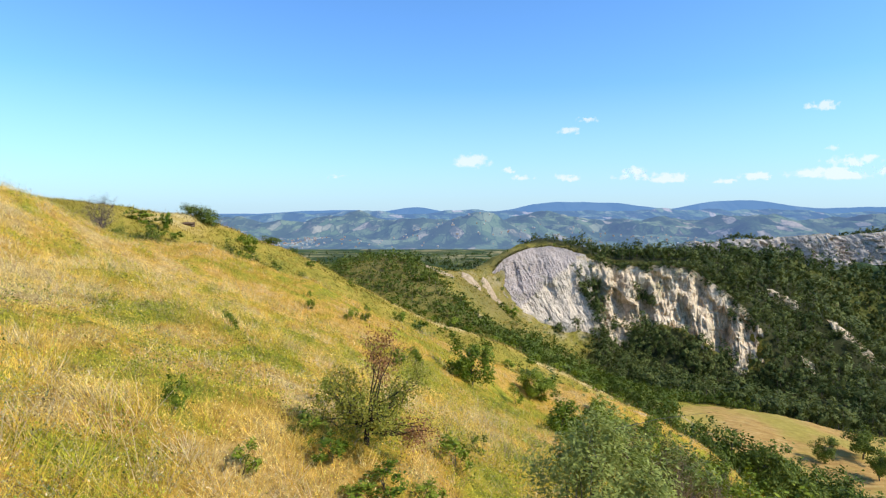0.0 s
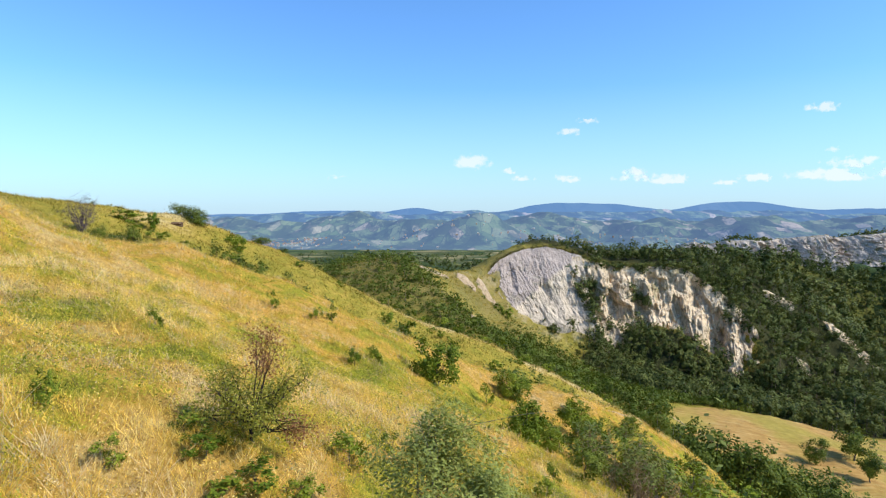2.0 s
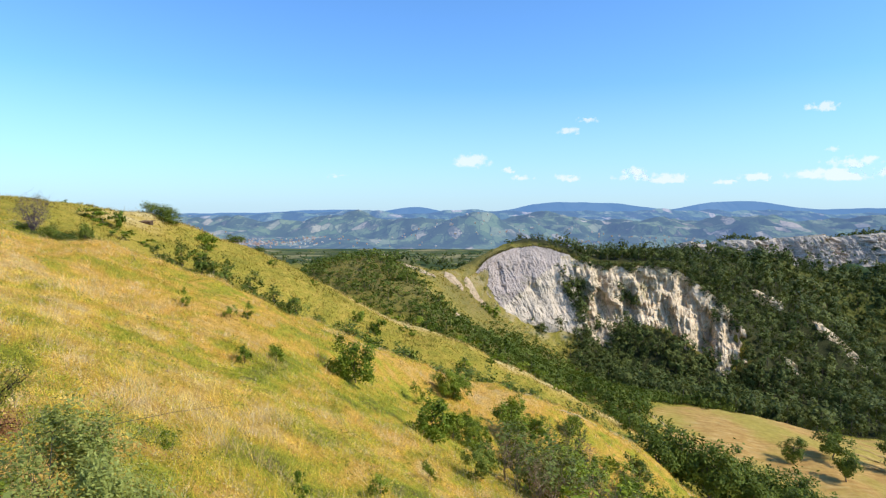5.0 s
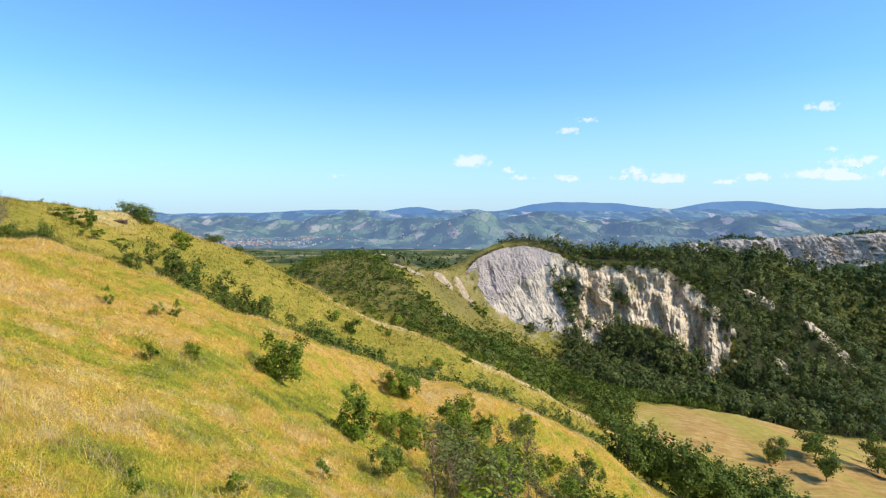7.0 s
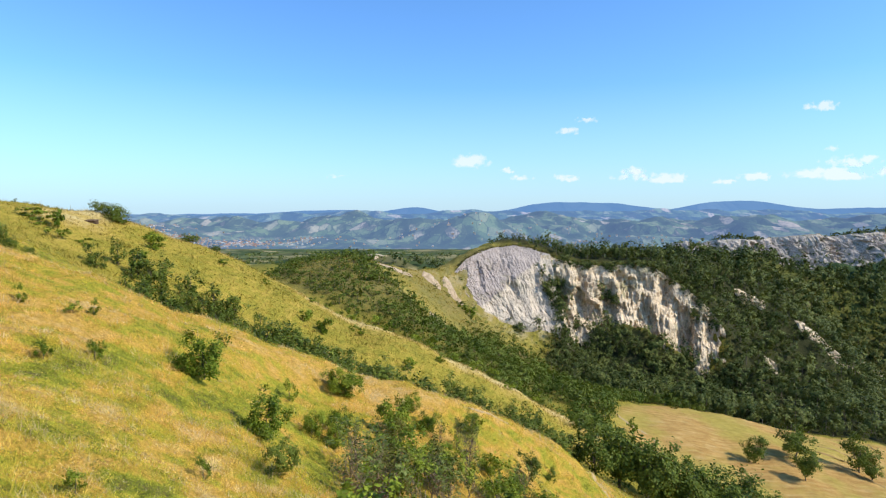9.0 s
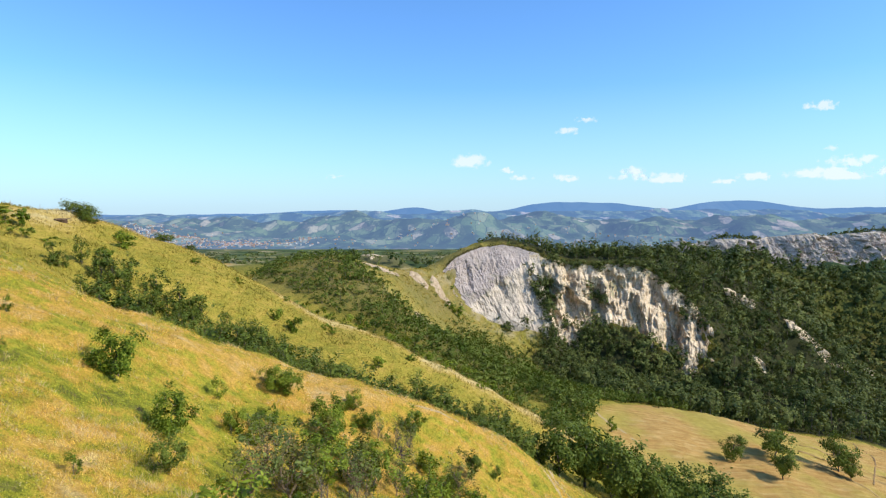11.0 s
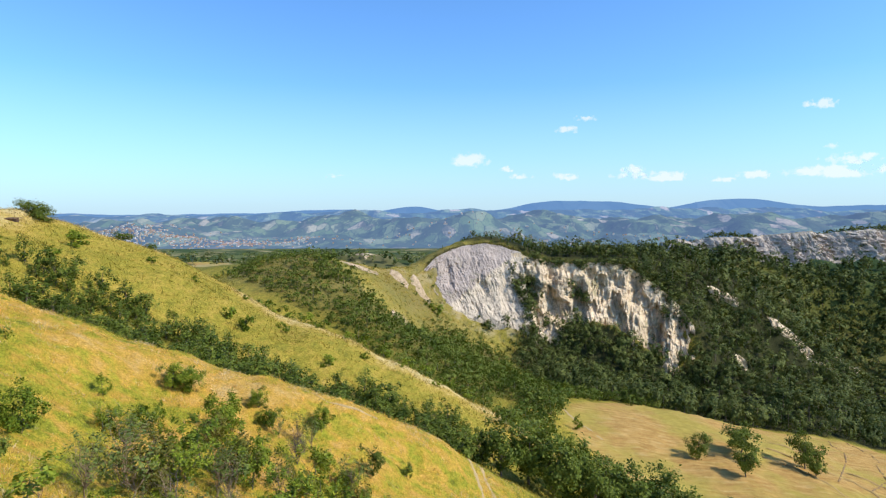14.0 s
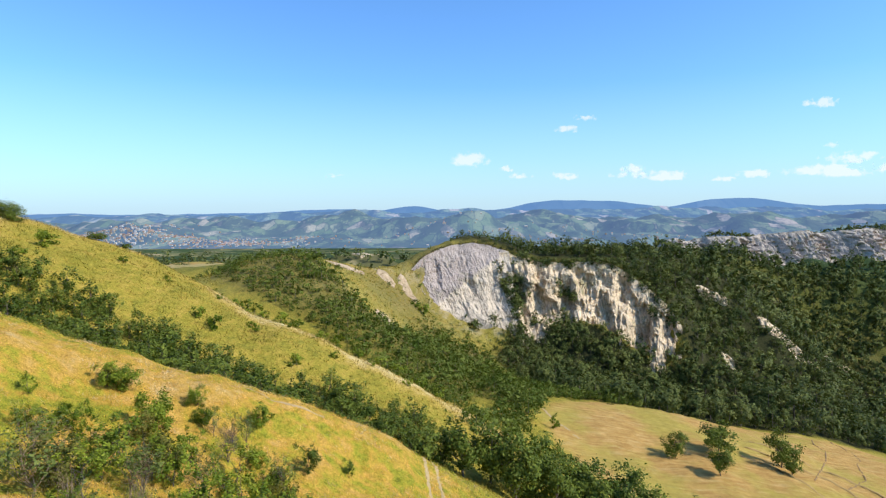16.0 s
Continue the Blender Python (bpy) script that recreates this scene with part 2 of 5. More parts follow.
def inside(poly, x, y):
    """Which points lie within a polygon."""
    c = np.zeros(np.shape(x), bool)
    for (x0, y0), (x1, y1) in zip(poly, poly[1:] + poly[:1]):
        c ^= ((y0 > y) != (y1 > y)) & (x < (x1 - x0) * (y - y0) / (y1 - y0 + 1e-12) + x0)
    return c


def soft_inside(poly, x, y, edge):
    d = np.full(np.shape(x), 1e9)
    for (x0, y0), (x1, y1) in zip(poly, poly[1:] + poly[:1]):
        vx, vy = x1 - x0, y1 - y0
        t = np.clip(((x - x0) * vx + (y - y0) * vy) / (vx * vx + vy * vy), 0, 1)
        d = np.minimum(d, np.hypot(x - x0 - t * vx, y - y0 - t * vy))
    return smooth(-edge, edge, np.where(inside(poly, x, y), d, -d))


def lattice(u, v, seed):
    """Smooth gradient noise over two coordinates, about -1 to 1."""
    r = np.random.default_rng(seed)
    table = r.uniform(0, 2 * math.pi, (97, 89))
    i, j = np.floor(u).astype(int), np.floor(v).astype(int)
    fu, fv = u - i, v - j
    su, sv = fu * fu * fu * (fu * (fu * 6 - 15) + 10), fv * fv * fv * (fv * (fv * 6 - 15) + 10)

    def corner(a, b):
        t = table[(i + a) % 97, (j + b) % 89]
        return np.cos(t) * (fu - a) + np.sin(t) * (fv - b)

    low = corner(0, 0) + su * (corner(1, 0) - corner(0, 0))
    high = corner(0, 1) + su * (corner(1, 1) - corner(0, 1))
    return 1.5 * (low + sv * (high - low))


def layered(u, v, seed, octaves=4, gain=0.5):
    return sum(gain ** k * lattice(u * 2.07 ** k, v * 2.07 ** k, seed + k) for k in range(octaves))


# ground set back behind the cliff faces
CARVED = [(31, 270), (37, 281), (48, 285.5), (66, 286.5), (100, 287.5), (122, 288), (135, 283.5), (142, 275), (139, 264), (126, 263), (112, 268), (100, 270), (74, 264), (56, 261.5), (44, 263), (36, 265)]
rng = np.random.default_rng(7)
WAVES = [(2 * math.pi / w, a, rng.uniform(0, 6.28, 6), rng.uniform(0, math.pi, 6)) for w, a in ((23, 0.28), (9.5, 0.16), (4.2, 0.09), (1.9, 0.05))]


def ripple(x, y):
    """Small humps of the ground."""
    z = np.zeros_like(x)
    for k, a, ph, th in WAVES:
        for p, t in zip(ph, th):
            z += a * 0.5 * np.sin(k * (x * np.cos(t) + y * np.sin(t)) + p + 1.7 * np.sin(0.37 * k * (x * np.sin(t) - y * np.cos(t)) + p * 2))
    return z


FAR_WAVES = [(2 * math.pi / w, a, rng.uniform(0, 6.28, 5), rng.uniform(0, math.pi, 5)) for w, a in ((900, 26), (420, 15), (190, 7), (90, 2.5))]


def far_land(x, y):
    z = np.full_like(x, -34.0)
    h = np.zeros_like(x)
    for k, a, ph, th in FAR_WAVES:
        for p, t in zip(ph, th):
            h += a * 0.5 * (1 - np.abs(np.sin(0.5 * k * (x * np.cos(t) + y * np.sin(t)) + p + 1.2 * np.sin(0.4 * k * (x * np.sin(t) - y * np.cos(t)) + p))) * 1.7)
    d = np.hypot(x, y)
    z += 0.12 * h * smooth(700, 1000, d) * smooth(1500, 1250, d)
    # the badland ridge across the side valley
    r = np.exp(-((y - 1010 + 0.12 * (x - 600)) / 75) ** 2) * smooth(395, 520, x) * smooth(1700, 1100, x)
    z += r * (64 + 8 * np.sin(x / 55))
    # low hills in the plain
    for cx, cy, sx, sy, a in ((-290, 790, 130, 60, 38), (-75, 800, 90, 45, 40), (120, 760, 160, 60, 36), (340, 760, 140, 80, 34), (-560, 1000, 220, 90, 25)):
        z += a * np.exp(-((x - cx) / sx) ** 2 - ((y - cy) / sy) ** 2)
    return z


def height(x, y):
    x, y = np.atleast_1d(np.asarray(x, float)), np.atleast_1d(np.asarray(y, float))
    z = np.empty_like(x)
    for i in range(0, len(x), 40000):
        xs, ys = x[i:i + 40000], y[i:i + 40000]
        near = (xs > -420) & (xs < 620) & (ys > -350) & (ys < 640)
        far = far_land(xs, ys)
        out = far.copy()
        if near.any():
            q = np.c_[xs[near], ys[near]] / 100
            s = PTS[:, :2] / 100
            zn = plate(((q[:, None] - s[None]) ** 2).sum(-1)) @ PLATE[:len(s)] + PLATE[-3] + q @ PLATE[-2:]
            zn += ripple(xs[near], ys[near]) - 19 * soft_inside(CARVED, xs[near], ys[near], 2.5)
            zn += 5.5 * layered(xs[near] / 34, ys[near] / 34, 611, 2) * smooth(138, 165, xs[near]) * smooth(192, 235, ys[near])
            w = smooth(-400, -240, xs[near]) * smooth(600, 440, xs[near]) * smooth(-330, -100, ys[near]) * smooth(610, 430, ys[near])
            out[near] = far[near] + (zn - far[near]) * w
        z[i:i + 40000] = out
    return z


CLAY_EDGE = [(19, 268), (26, 260), (34, 256.5), (42, 255), (58, 252.5), (74, 253), (74, 259), (50, 262), (36, 284), (24, 274)]
FIELD = [(63.5, 158), (68, 167), (75, 175), (88, 183), (102, 185), (122, 193), (146, 204), (170, 206), (205, 200), (225, 120), (150, 85), (95, 95), (72, 122), (66, 140)]
WOOD = [(58, 240), (66, 212), (80, 190), (102, 187), (120, 198), (146, 209), (172, 211), (215, 205), (420, 170), (520, 420), (400, 520), (60, 420), (40, 330), (42, 292), (60, 289), (66, 286.5), (122, 288), (130, 286), (138, 280), (143.5, 271), (145, 260), (138, 252), (116, 258), (100, 266), (80, 265), (70, 262)]
CLIFF_FOOT = [(66, 263), (80, 268), (100, 269), (112, 266), (122, 262), (136, 259), (146, 262), (146, 244), (126, 236), (95, 226), (64, 232)]
KNOLL_WOOD = [(-48, 224), (-40, 204), (-26, 190), (-10, 180), (10, 168), (36, 152), (58, 170), (62, 200), (58, 240), (48, 242), (34, 234), (20, 212), (6, 212), (-8, 226), (-20, 235), (-34, 234)]


def axis(parts):
    out = [parts[0][0]]
    for a, b, n in parts:
        out += list(np.linspace(a, b, n + 1)[1:])
    return np.array(out)


def graded(a, b, first, grow):
    out, s = [], first
    v = a
    while v < b:
        s *= grow
        v += s
        out.append(min(v, b))
    return np.array(out)


def mesh_object(name, verts, faces, material, parent=None, shade=True):
    """A mesh from arrays; all faces have the same number of corners."""
    me = bpy.data.meshes.new(name)
    faces = np.asarray(faces, np.int32)
    me.vertices.add(len(verts))
    me.vertices.foreach_set("co", np.asarray(verts, np.float32).ravel())
    n = faces.shape[1]
    me.loops.add(faces.size)
    me.loops.foreach_set("vertex_index", faces.ravel())
    me.polygons.add(len(faces))
    me.polygons.foreach_set("loop_start", np.arange(0, faces.size, n, dtype=np.int32))
    me.polygons.foreach_set("use_smooth", np.full(len(faces), shade))
    me.update(calc_edges=True)
    me.materials.append(material)
    ob = new(name, me)
    if parent:
        ob.parent = parent
    return ob


def grid_faces(nu, nv):
    i = np.arange((nu - 1) * (nv - 1))
    a = (i // (nv - 1)) * nv + i % (nv - 1)
    return np.stack([a, a + nv, a + nv + 1, a + 1], 1)


def from_line(line, x, y):
    """How far points lie from a line on the plan."""
    d = np.full(np.shape(x), 1e9)
    for (x0, y0, _), (x1, y1, _) in zip(line, line[1:]):
        vx, vy = x1 - x0, y1 - y0
        t = np.clip(((x - x0) * vx + (y - y0) * vy) / (vx * vx + vy * vy), 0, 1)
        d = np.minimum(d, np.hypot(x - x0 - t * vx, y - y0 - t * vy))
    return d


def hue_at(x, y):
    """How dry the growth is: 0 brown weeds, 0.3 green, 0.6 golden, 1 bleached."""
    a = layered(x / 1.9 + 40, y / 2.6 + 40, 501, 3, 0.6)
    b = layered(x / 9 + 40, y / 13 + 40, 511, 3, 0.55)
    c = lattice(x / 0.75 + 40, y / 1.0 + 40, 541)
    h = 0.52 + (0.44 * a + 0.28 * b + 0.22 * c) * (1 - 0.45 * smooth(20, 42, y)) * (1 - 0.4 * smooth(70, 90, y))
    h = h + 0.2 * smooth(2, -14, x) * smooth(60, 30, y) + 0.10 * np.exp(-((y - 56) / 7) ** 2) * smooth(-10, 2, x)
    h = h + 0.5 * np.exp(-(from_line(LINES["second_crest"][2:], x, y) / 5.0) ** 2) + 0.16 * np.exp(-(from_line(LINES["spur_crest"][3:], x, y) / 3.0) ** 2)
    return h - 0.09 * smooth(24, 36, y) - 0.06 * smooth(135, 165, y) + 0.15 * np.exp(-((x - 12) / 26) ** 2 - ((y - 254) / 22) ** 2)


def build_ground():
    xs = np.r_[-graded(180, 4600, 2, 1.14)[::-1], np.linspace(-180, -32, 66), np.linspace(-31.3, 62, 130), np.linspace(63.7, 330, 96), graded(330, 4600, 2, 1.12)]
    ys = np.r_[-graded(6, 900, 1, 1.2)[::-1], np.linspace(-6, 75, 150), np.linspace(76.2, 330, 160), graded(330, 4900, 1.6, 1.06)]
    x, y = [a.ravel() for a in np.meshgrid(xs, ys, indexing="ij")]
    z = height(x, y)
    faces = grid_faces(len(xs), len(ys))
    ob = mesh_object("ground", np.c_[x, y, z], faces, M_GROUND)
    d = np.hypot(x - 20, y)
    plain = smooth(420, 560, np.maximum(d, np.where(y > 330, d * 1.1, 0)))
    hill = np.clip(1.5 * np.exp(-((x + 290) / 120) ** 2 - ((y - 775) / 55) ** 2), 0, 1)
    plain = plain * (1 - 0.9 * hill)
    # wood share: shade-dark litter under trees, a trace amid near grass, dulling the saddle
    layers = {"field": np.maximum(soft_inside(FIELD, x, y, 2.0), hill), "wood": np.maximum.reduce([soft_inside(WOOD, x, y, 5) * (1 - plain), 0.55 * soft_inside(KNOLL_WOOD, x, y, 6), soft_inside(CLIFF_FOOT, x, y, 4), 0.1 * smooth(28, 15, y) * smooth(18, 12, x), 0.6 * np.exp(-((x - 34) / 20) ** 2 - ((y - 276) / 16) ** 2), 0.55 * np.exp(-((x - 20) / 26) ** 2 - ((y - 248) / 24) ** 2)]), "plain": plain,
              "hue": hue_at(x, y), "short": smooth(66, 84, y),
              "bare": np.maximum.reduce([0.12 * smooth(175, 205, y) * smooth(300, 285, y) * smooth(66, 50, x) * smooth(-90, -60, x) * (0.7 + 0.5 * layered(x / 9, y / 9, 527, 3)),
                                         0.4 * soft_inside(CLAY_EDGE, x, y, 3.0) * smooth(0.05, 0.3, layered(x / 4, y / 6, 520, 3, 0.7)),
                                         0.3 * np.exp(-((x - 10) / 24) ** 2 - ((y - 264) / 7) ** 2) * smooth(-0.1, 0.25, layered(x / 5, y / 4, 523, 3, 0.7)), 0.9 * np.exp(-((x - 17) / 3) ** 2 - ((y - 219) / 4) ** 2)])}
    for k, v in layers.items():
        a = ob.data.attributes.new(k, "FLOAT", "POINT")
        a.data.foreach_set("value", np.asarray(v, np.float32))
    return tagged(ob, "rolling hills with dry golden grass, a mown field and a far plain", "ground", kind="structure")


build_ground()


# ---- bare clay cliffs ----
def resample(line, n):
    p = np.array(line, float)
    s = np.r_[0, np.cumsum(np.linalg.norm(np.diff(p, axis=0), axis=1))]
    u = np.linspace(0, s[-1], n)
    out = np.c_[[np.interp(u, s, p[:, i]) for i in range(3)]].T
    k = np.array([1, 2, 3, 2, 1]) / 9
    for _ in range(2):
        e = np.r_[out[:1], out[:1], out, out[-1:], out[-1:]]
        sm = sum(w * e[i:i + n] for i, w in enumerate(k))
        sm[0], sm[-1] = out[0], out[-1]
        out = sm
    return out, s[-1]


def cliff(name, label, rim, foot, material, step, flute, wide, seed, belly=0.25, slant=0.0, buttress=0.0, ledges=0.0, bays=(), run=3.2, lumps=0.8):
    """A worn clay face between a rim and a foot line, with gullied ribs running down it. Returns it and its grid of points."""
    length = np.linalg.norm(np.diff(np.array(rim, float), axis=0), axis=1).sum()
    drop = max(abs(rim[len(rim) // 2][2] - foot[len(foot) // 2][2]), 4)
    nu, nv = int(length / step) + 2, int(drop * 1.15 / step) + 2
    a, _ = resample(rim, nu)
    b, _ = resample(foot, nu)
    v = np.linspace(0, 1, nv)[None, :, None]
    p = a[:, None] + (b - a)[:, None] * v
    out = (b - a) * (1, 1, 0)
    out /= np.linalg.norm(out, axis=1)[:, None] + 1e-9
    vv = v[..., 0]
    u = np.linspace(0, length, nu)[:, None] + 0 * vv
    h = vv * drop + 0 * u
    u2 = u + slant * h + 0.5 * wide * layered(u / (wide * 3), h / (wide * 3), seed + 50, 3)
    ribs = 0.0
    for w, amp in ((wide, 1.0), (wide * 0.42, 0.6), (wide * 0.17, 0.3)):
        ribs = ribs + amp * (0.45 - np.abs(lattice(u2 / w, h / (w * run), seed + int(w * 10))) * 1.6)
    gully = np.clip(layered(u / 11, h / 17, seed + 90, 4) * 1.5, -0.9, 0.5)
    grain = layered(u / 2.6, h / 3.2, seed + 7, 5, 0.65)
    steps = ledges * lattice(u / 26, h / 2.6 + 0.1 * u / 2.6, seed + 33)
    rim_w = np.clip(vv * 6, 0.12, 1) * np.clip((1 - vv) * 5, 0.2, 1)
    off = (ribs * flute * (0.45 + 0.75 * vv) + grain * min(flute, 1.6) * lumps + buttress * gully + steps) * rim_w - belly * drop * 0.2 * np.sin(math.pi * vv)
    for bu, bv, su, sv, deep in bays:
        off = off + deep * np.exp(-np.abs((u / length - bu + 0.02 * lattice(h / 5, u / 30, seed + 71)) / su) ** 3 - np.abs((vv - bv) / sv) ** 3) * (1 + 0.35 * layered(u / 4, h / 9, seed + 72, 3))
    p = p + out[:, None] * (off + 0.6)[..., None]
    p[..., 2] += (0.5 + 0.25 * buttress * (1 - vv)) * layered(u / 6, h / 6, seed + 3) * np.clip(vv * 5, 0.5, 1)
    ob = tagged(mesh_object(name, p.reshape(-1, 3), grid_faces(nu, nv)[:, ::-1], material, shade=False), label, "cliff", kind="structure")
    return ob, p


_, P_GREY = cliff("cliff_grey", "pale grey gullied clay cliff below a wooded ridge", [(22, 270, 40.5), (28, 275, 47.3), (36.2, 281, 51.2), (44.6, 285, 53.2), (51.4, 286, 53.8), (58.3, 286.5, 53.0), (63.6, 286, 51.6), (69.5, 285, 49.5)],
      [(22.7, 267, 38.6), (27.7, 264.5, 31.6), (35.1, 262, 25.4), (42.4, 260, 20.8), (54.5, 258, 16.0), (65.4, 257, 13.4), (73.6, 257, 10.4)], M_CLAY_GREY, 0.34, 0.45, 2.0, 3, run=5.0, slant=-0.35, buttress=1.3, ledges=0.35,
      bays=((0.62, 0.55, 0.05, 0.10, -1.4), (0.45, 0.72, 0.06, 0.08, -1.0), (0.80, 0.62, 0.04, 0.22, -1.8), (0.70, 0.80, 0.12, 0.12, 1.2)))
_, P_TAN = cliff("cliff_tan", "tan eroded clay cliff with deep gullies and shrubs", [(65, 284.5, 49.5), (75, 285, 47.5), (85, 285.5, 44.5), (98, 286, 44), (110, 285.5, 45), (118, 285.5, 44), (126, 283.5, 39.5), (134, 279, 33.5), (141, 273.5, 26), (146, 267, 17)],
      [(68, 261, 10), (77, 262, 11), (87, 263, 10), (98, 263, 8), (107, 262, 6.5), (113, 260.5, 3), (118, 258, 0), (125, 256.5, -3), (133, 255, -5), (141, 254, -6)], M_CLAY_TAN, 0.32, 0.85, 2.0, 11, buttress=4.4, ledges=0.5, run=6.0, lumps=0.6,
      bays=((0.05, 0.42, 0.06, 0.30, -3.5), (0.14, 0.50, 0.022, 0.35, 2.4), (0.20, 0.35, 0.02, 0.35, -3.0), (0.27, 0.62, 0.03, 0.25, 2.2), (0.335, 0.40, 0.03, 0.22, -4.0), (0.42, 0.20, 0.02, 0.2, 1.6), (0.47, 0.55, 0.025, 0.3, -2.2), (0.57, 0.30, 0.03, 0.3, 2.2), (0.64, 0.62, 0.03, 0.3, 2.6), (0.745, 0.60, 0.055, 0.26, -6.5), (0.68, 0.90, 0.05, 0.12, 3.4), (0.85, 0.55, 0.03, 0.35, 1.5)))


SLIPS = {
    "cliff_scar_lower": ("bare pale clay scar among dark oak trees", [(196, 300), (201, 300), (206, 298.5), (211, 296), (216, 293.5)], [(195.5, 294), (199, 290), (204, 287.5), (209, 286), (215, 288)], 21),
    "cliff_scar_foot": ("narrow pale clay slip low on the wooded slope", [(215.5, 289), (218.5, 288), (221, 285.5), (223, 283)], [(216, 286), (218, 283.5), (220.5, 281.5), (222.5, 281)], 23),
    "cliff_scar_upper": ("small bare clay scar between dense oak trees", [(167, 304), (171, 305), (175, 304.5), (180, 305.5), (184, 305)], [(167.5, 301.5), (171, 300.5), (175, 302), (180, 301), (183.5, 303)], 22),
    "cliff_scar_high": ("brownish clay scar near the top of the wood", [(252, 334), (257, 337), (262, 337), (267, 335)], [(251, 324), (256, 322), (261, 322), (266, 324)], 24),
    "cliff_scar_small": ("tiny pale clay slip between the trees", [(164, 268), (167, 269), (169, 268)], [(164, 264), (167, 263), (169, 264)], 25),
}


def scar(name, label, rim, foot, seed, up=1.9, material=M_CLAY_TAN):
    """A bare slip where clay breaks through the wooded slope."""
    lay = lambda line, up: [(a, b, float(height(a, b)[0]) + up) for a, b in line]
    return cliff(name, label, lay(rim, up), lay(foot, -0.2), material, 0.4, 0.45 * up, 2.2, seed, belly=-0.4, buttress=1.15 * up)


for rim, foot, seed in (([(-13, 236), (-8, 240), (-4, 243.5), (0, 246), (5, 248)], [(-12, 232), (-7, 236), (-3, 239.5), (1, 242), (6, 245)], 26), ([(10, 262), (13, 262), (16, 260), (18, 257)], [(9.5, 257), (12, 255), (15, 253), (17.5, 252)], 27),
                        ([(19.5, 266), (22, 265), (25, 261), (28, 258)], [(18, 261), (20.5, 258), (23.5, 255.5), (26.5, 254)], 28), ([(14, 221), (16.5, 220), (19, 218.5), (22, 217)], [(13.5, 217), (16, 215.5), (18.5, 214), (21.5, 213.5)], 29)):
    scar("cliff_saddle", "low crumbling outcrop of pale clay in the grassy saddle", rim, foot, seed, 0.55, M_CLAY_SADDLE)
P_SLIPS = [scar(slip, words, rim, foot, seed)[1] for slip, (words, rim, foot, seed) in SLIPS.items()]
_, P_FAR = cliff("cliff_far", "distant row of grey badland ribs on a long ridge", [(395, 1000, 16), (420, 985, 24), (440, 985, 18), (470, 975, 26), (505, 968, 27), (530, 966, 25), (560, 985, 29), (600, 965, 34), (625, 958, 37), (650, 972, 31), (675, 958, 36), (700, 955, 38), (725, 950, 40), (745, 955, 37), (770, 952, 30), (800, 948, 37), (850, 940, 33), (920, 935, 36)],
      [(405, 955, -14), (440, 935, -16), (500, 915, -18), (540, 912, -18), (575, 925, -16), (610, 905, -18), (650, 915, -12), (700, 900, -8), (760, 895, -8), (830, 890, -12), (920, 880, -16)], M_CLAY_FAR, 1.2, 7.5, 14.0, 31, slant=0.2, buttress=5.0, run=8.0, lumps=0.5,
      bays=((0.26, 0.4, 0.02, 0.6, -12), (0.36, 0.5, 0.02, 0.5, 8), (0.47, 0.5, 0.02, 0.6, -12), (0.58, 0.4, 0.015, 0.5, 9), (0.66, 0.5, 0.025, 0.6, -16), (0.12, 0.5, 0.015, 0.5, -8)))
cliff("cliff_valley", "small tan badland slope on a low hill in the valley", [(-100, 800, 4), (-84, 794, 13), (-66, 790, 15), (-50, 792, 10), (-38, 796, 5)], [(-102, 778, -10), (-84, 772, -12), (-66, 768, -12), (-50, 770, -12), (-36, 774, -10)], M_CLAY_TAN, 1.2, 3.0, 9.0, 41, buttress=3.0)


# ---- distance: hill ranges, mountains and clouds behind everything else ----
def hazed_land_material(name, stops, haze_glow, scale, woods=0.5, clay=False):
    """Far land with haze painted on: the surface itself glows an even pale blue."""
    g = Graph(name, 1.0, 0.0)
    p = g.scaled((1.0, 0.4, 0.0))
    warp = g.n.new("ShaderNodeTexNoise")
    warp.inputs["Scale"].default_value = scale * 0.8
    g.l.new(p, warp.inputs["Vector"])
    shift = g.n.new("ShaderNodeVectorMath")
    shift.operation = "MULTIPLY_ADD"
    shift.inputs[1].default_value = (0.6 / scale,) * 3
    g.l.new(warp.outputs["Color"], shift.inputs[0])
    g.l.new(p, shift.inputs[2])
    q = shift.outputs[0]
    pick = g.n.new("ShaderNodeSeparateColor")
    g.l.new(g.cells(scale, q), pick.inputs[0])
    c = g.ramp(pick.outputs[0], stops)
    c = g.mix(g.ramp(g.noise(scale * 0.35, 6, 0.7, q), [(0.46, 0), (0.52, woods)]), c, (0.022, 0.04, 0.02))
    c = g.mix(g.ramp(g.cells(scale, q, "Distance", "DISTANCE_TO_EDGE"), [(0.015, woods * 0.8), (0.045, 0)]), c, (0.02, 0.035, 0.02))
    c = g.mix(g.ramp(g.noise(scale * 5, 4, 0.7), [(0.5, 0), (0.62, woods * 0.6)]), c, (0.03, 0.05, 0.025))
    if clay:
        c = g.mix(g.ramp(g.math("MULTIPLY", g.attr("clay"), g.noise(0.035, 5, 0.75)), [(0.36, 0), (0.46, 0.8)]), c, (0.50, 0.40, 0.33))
    g.put(g.b.inputs["Emission Color"], haze_glow)
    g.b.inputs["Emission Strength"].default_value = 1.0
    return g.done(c)


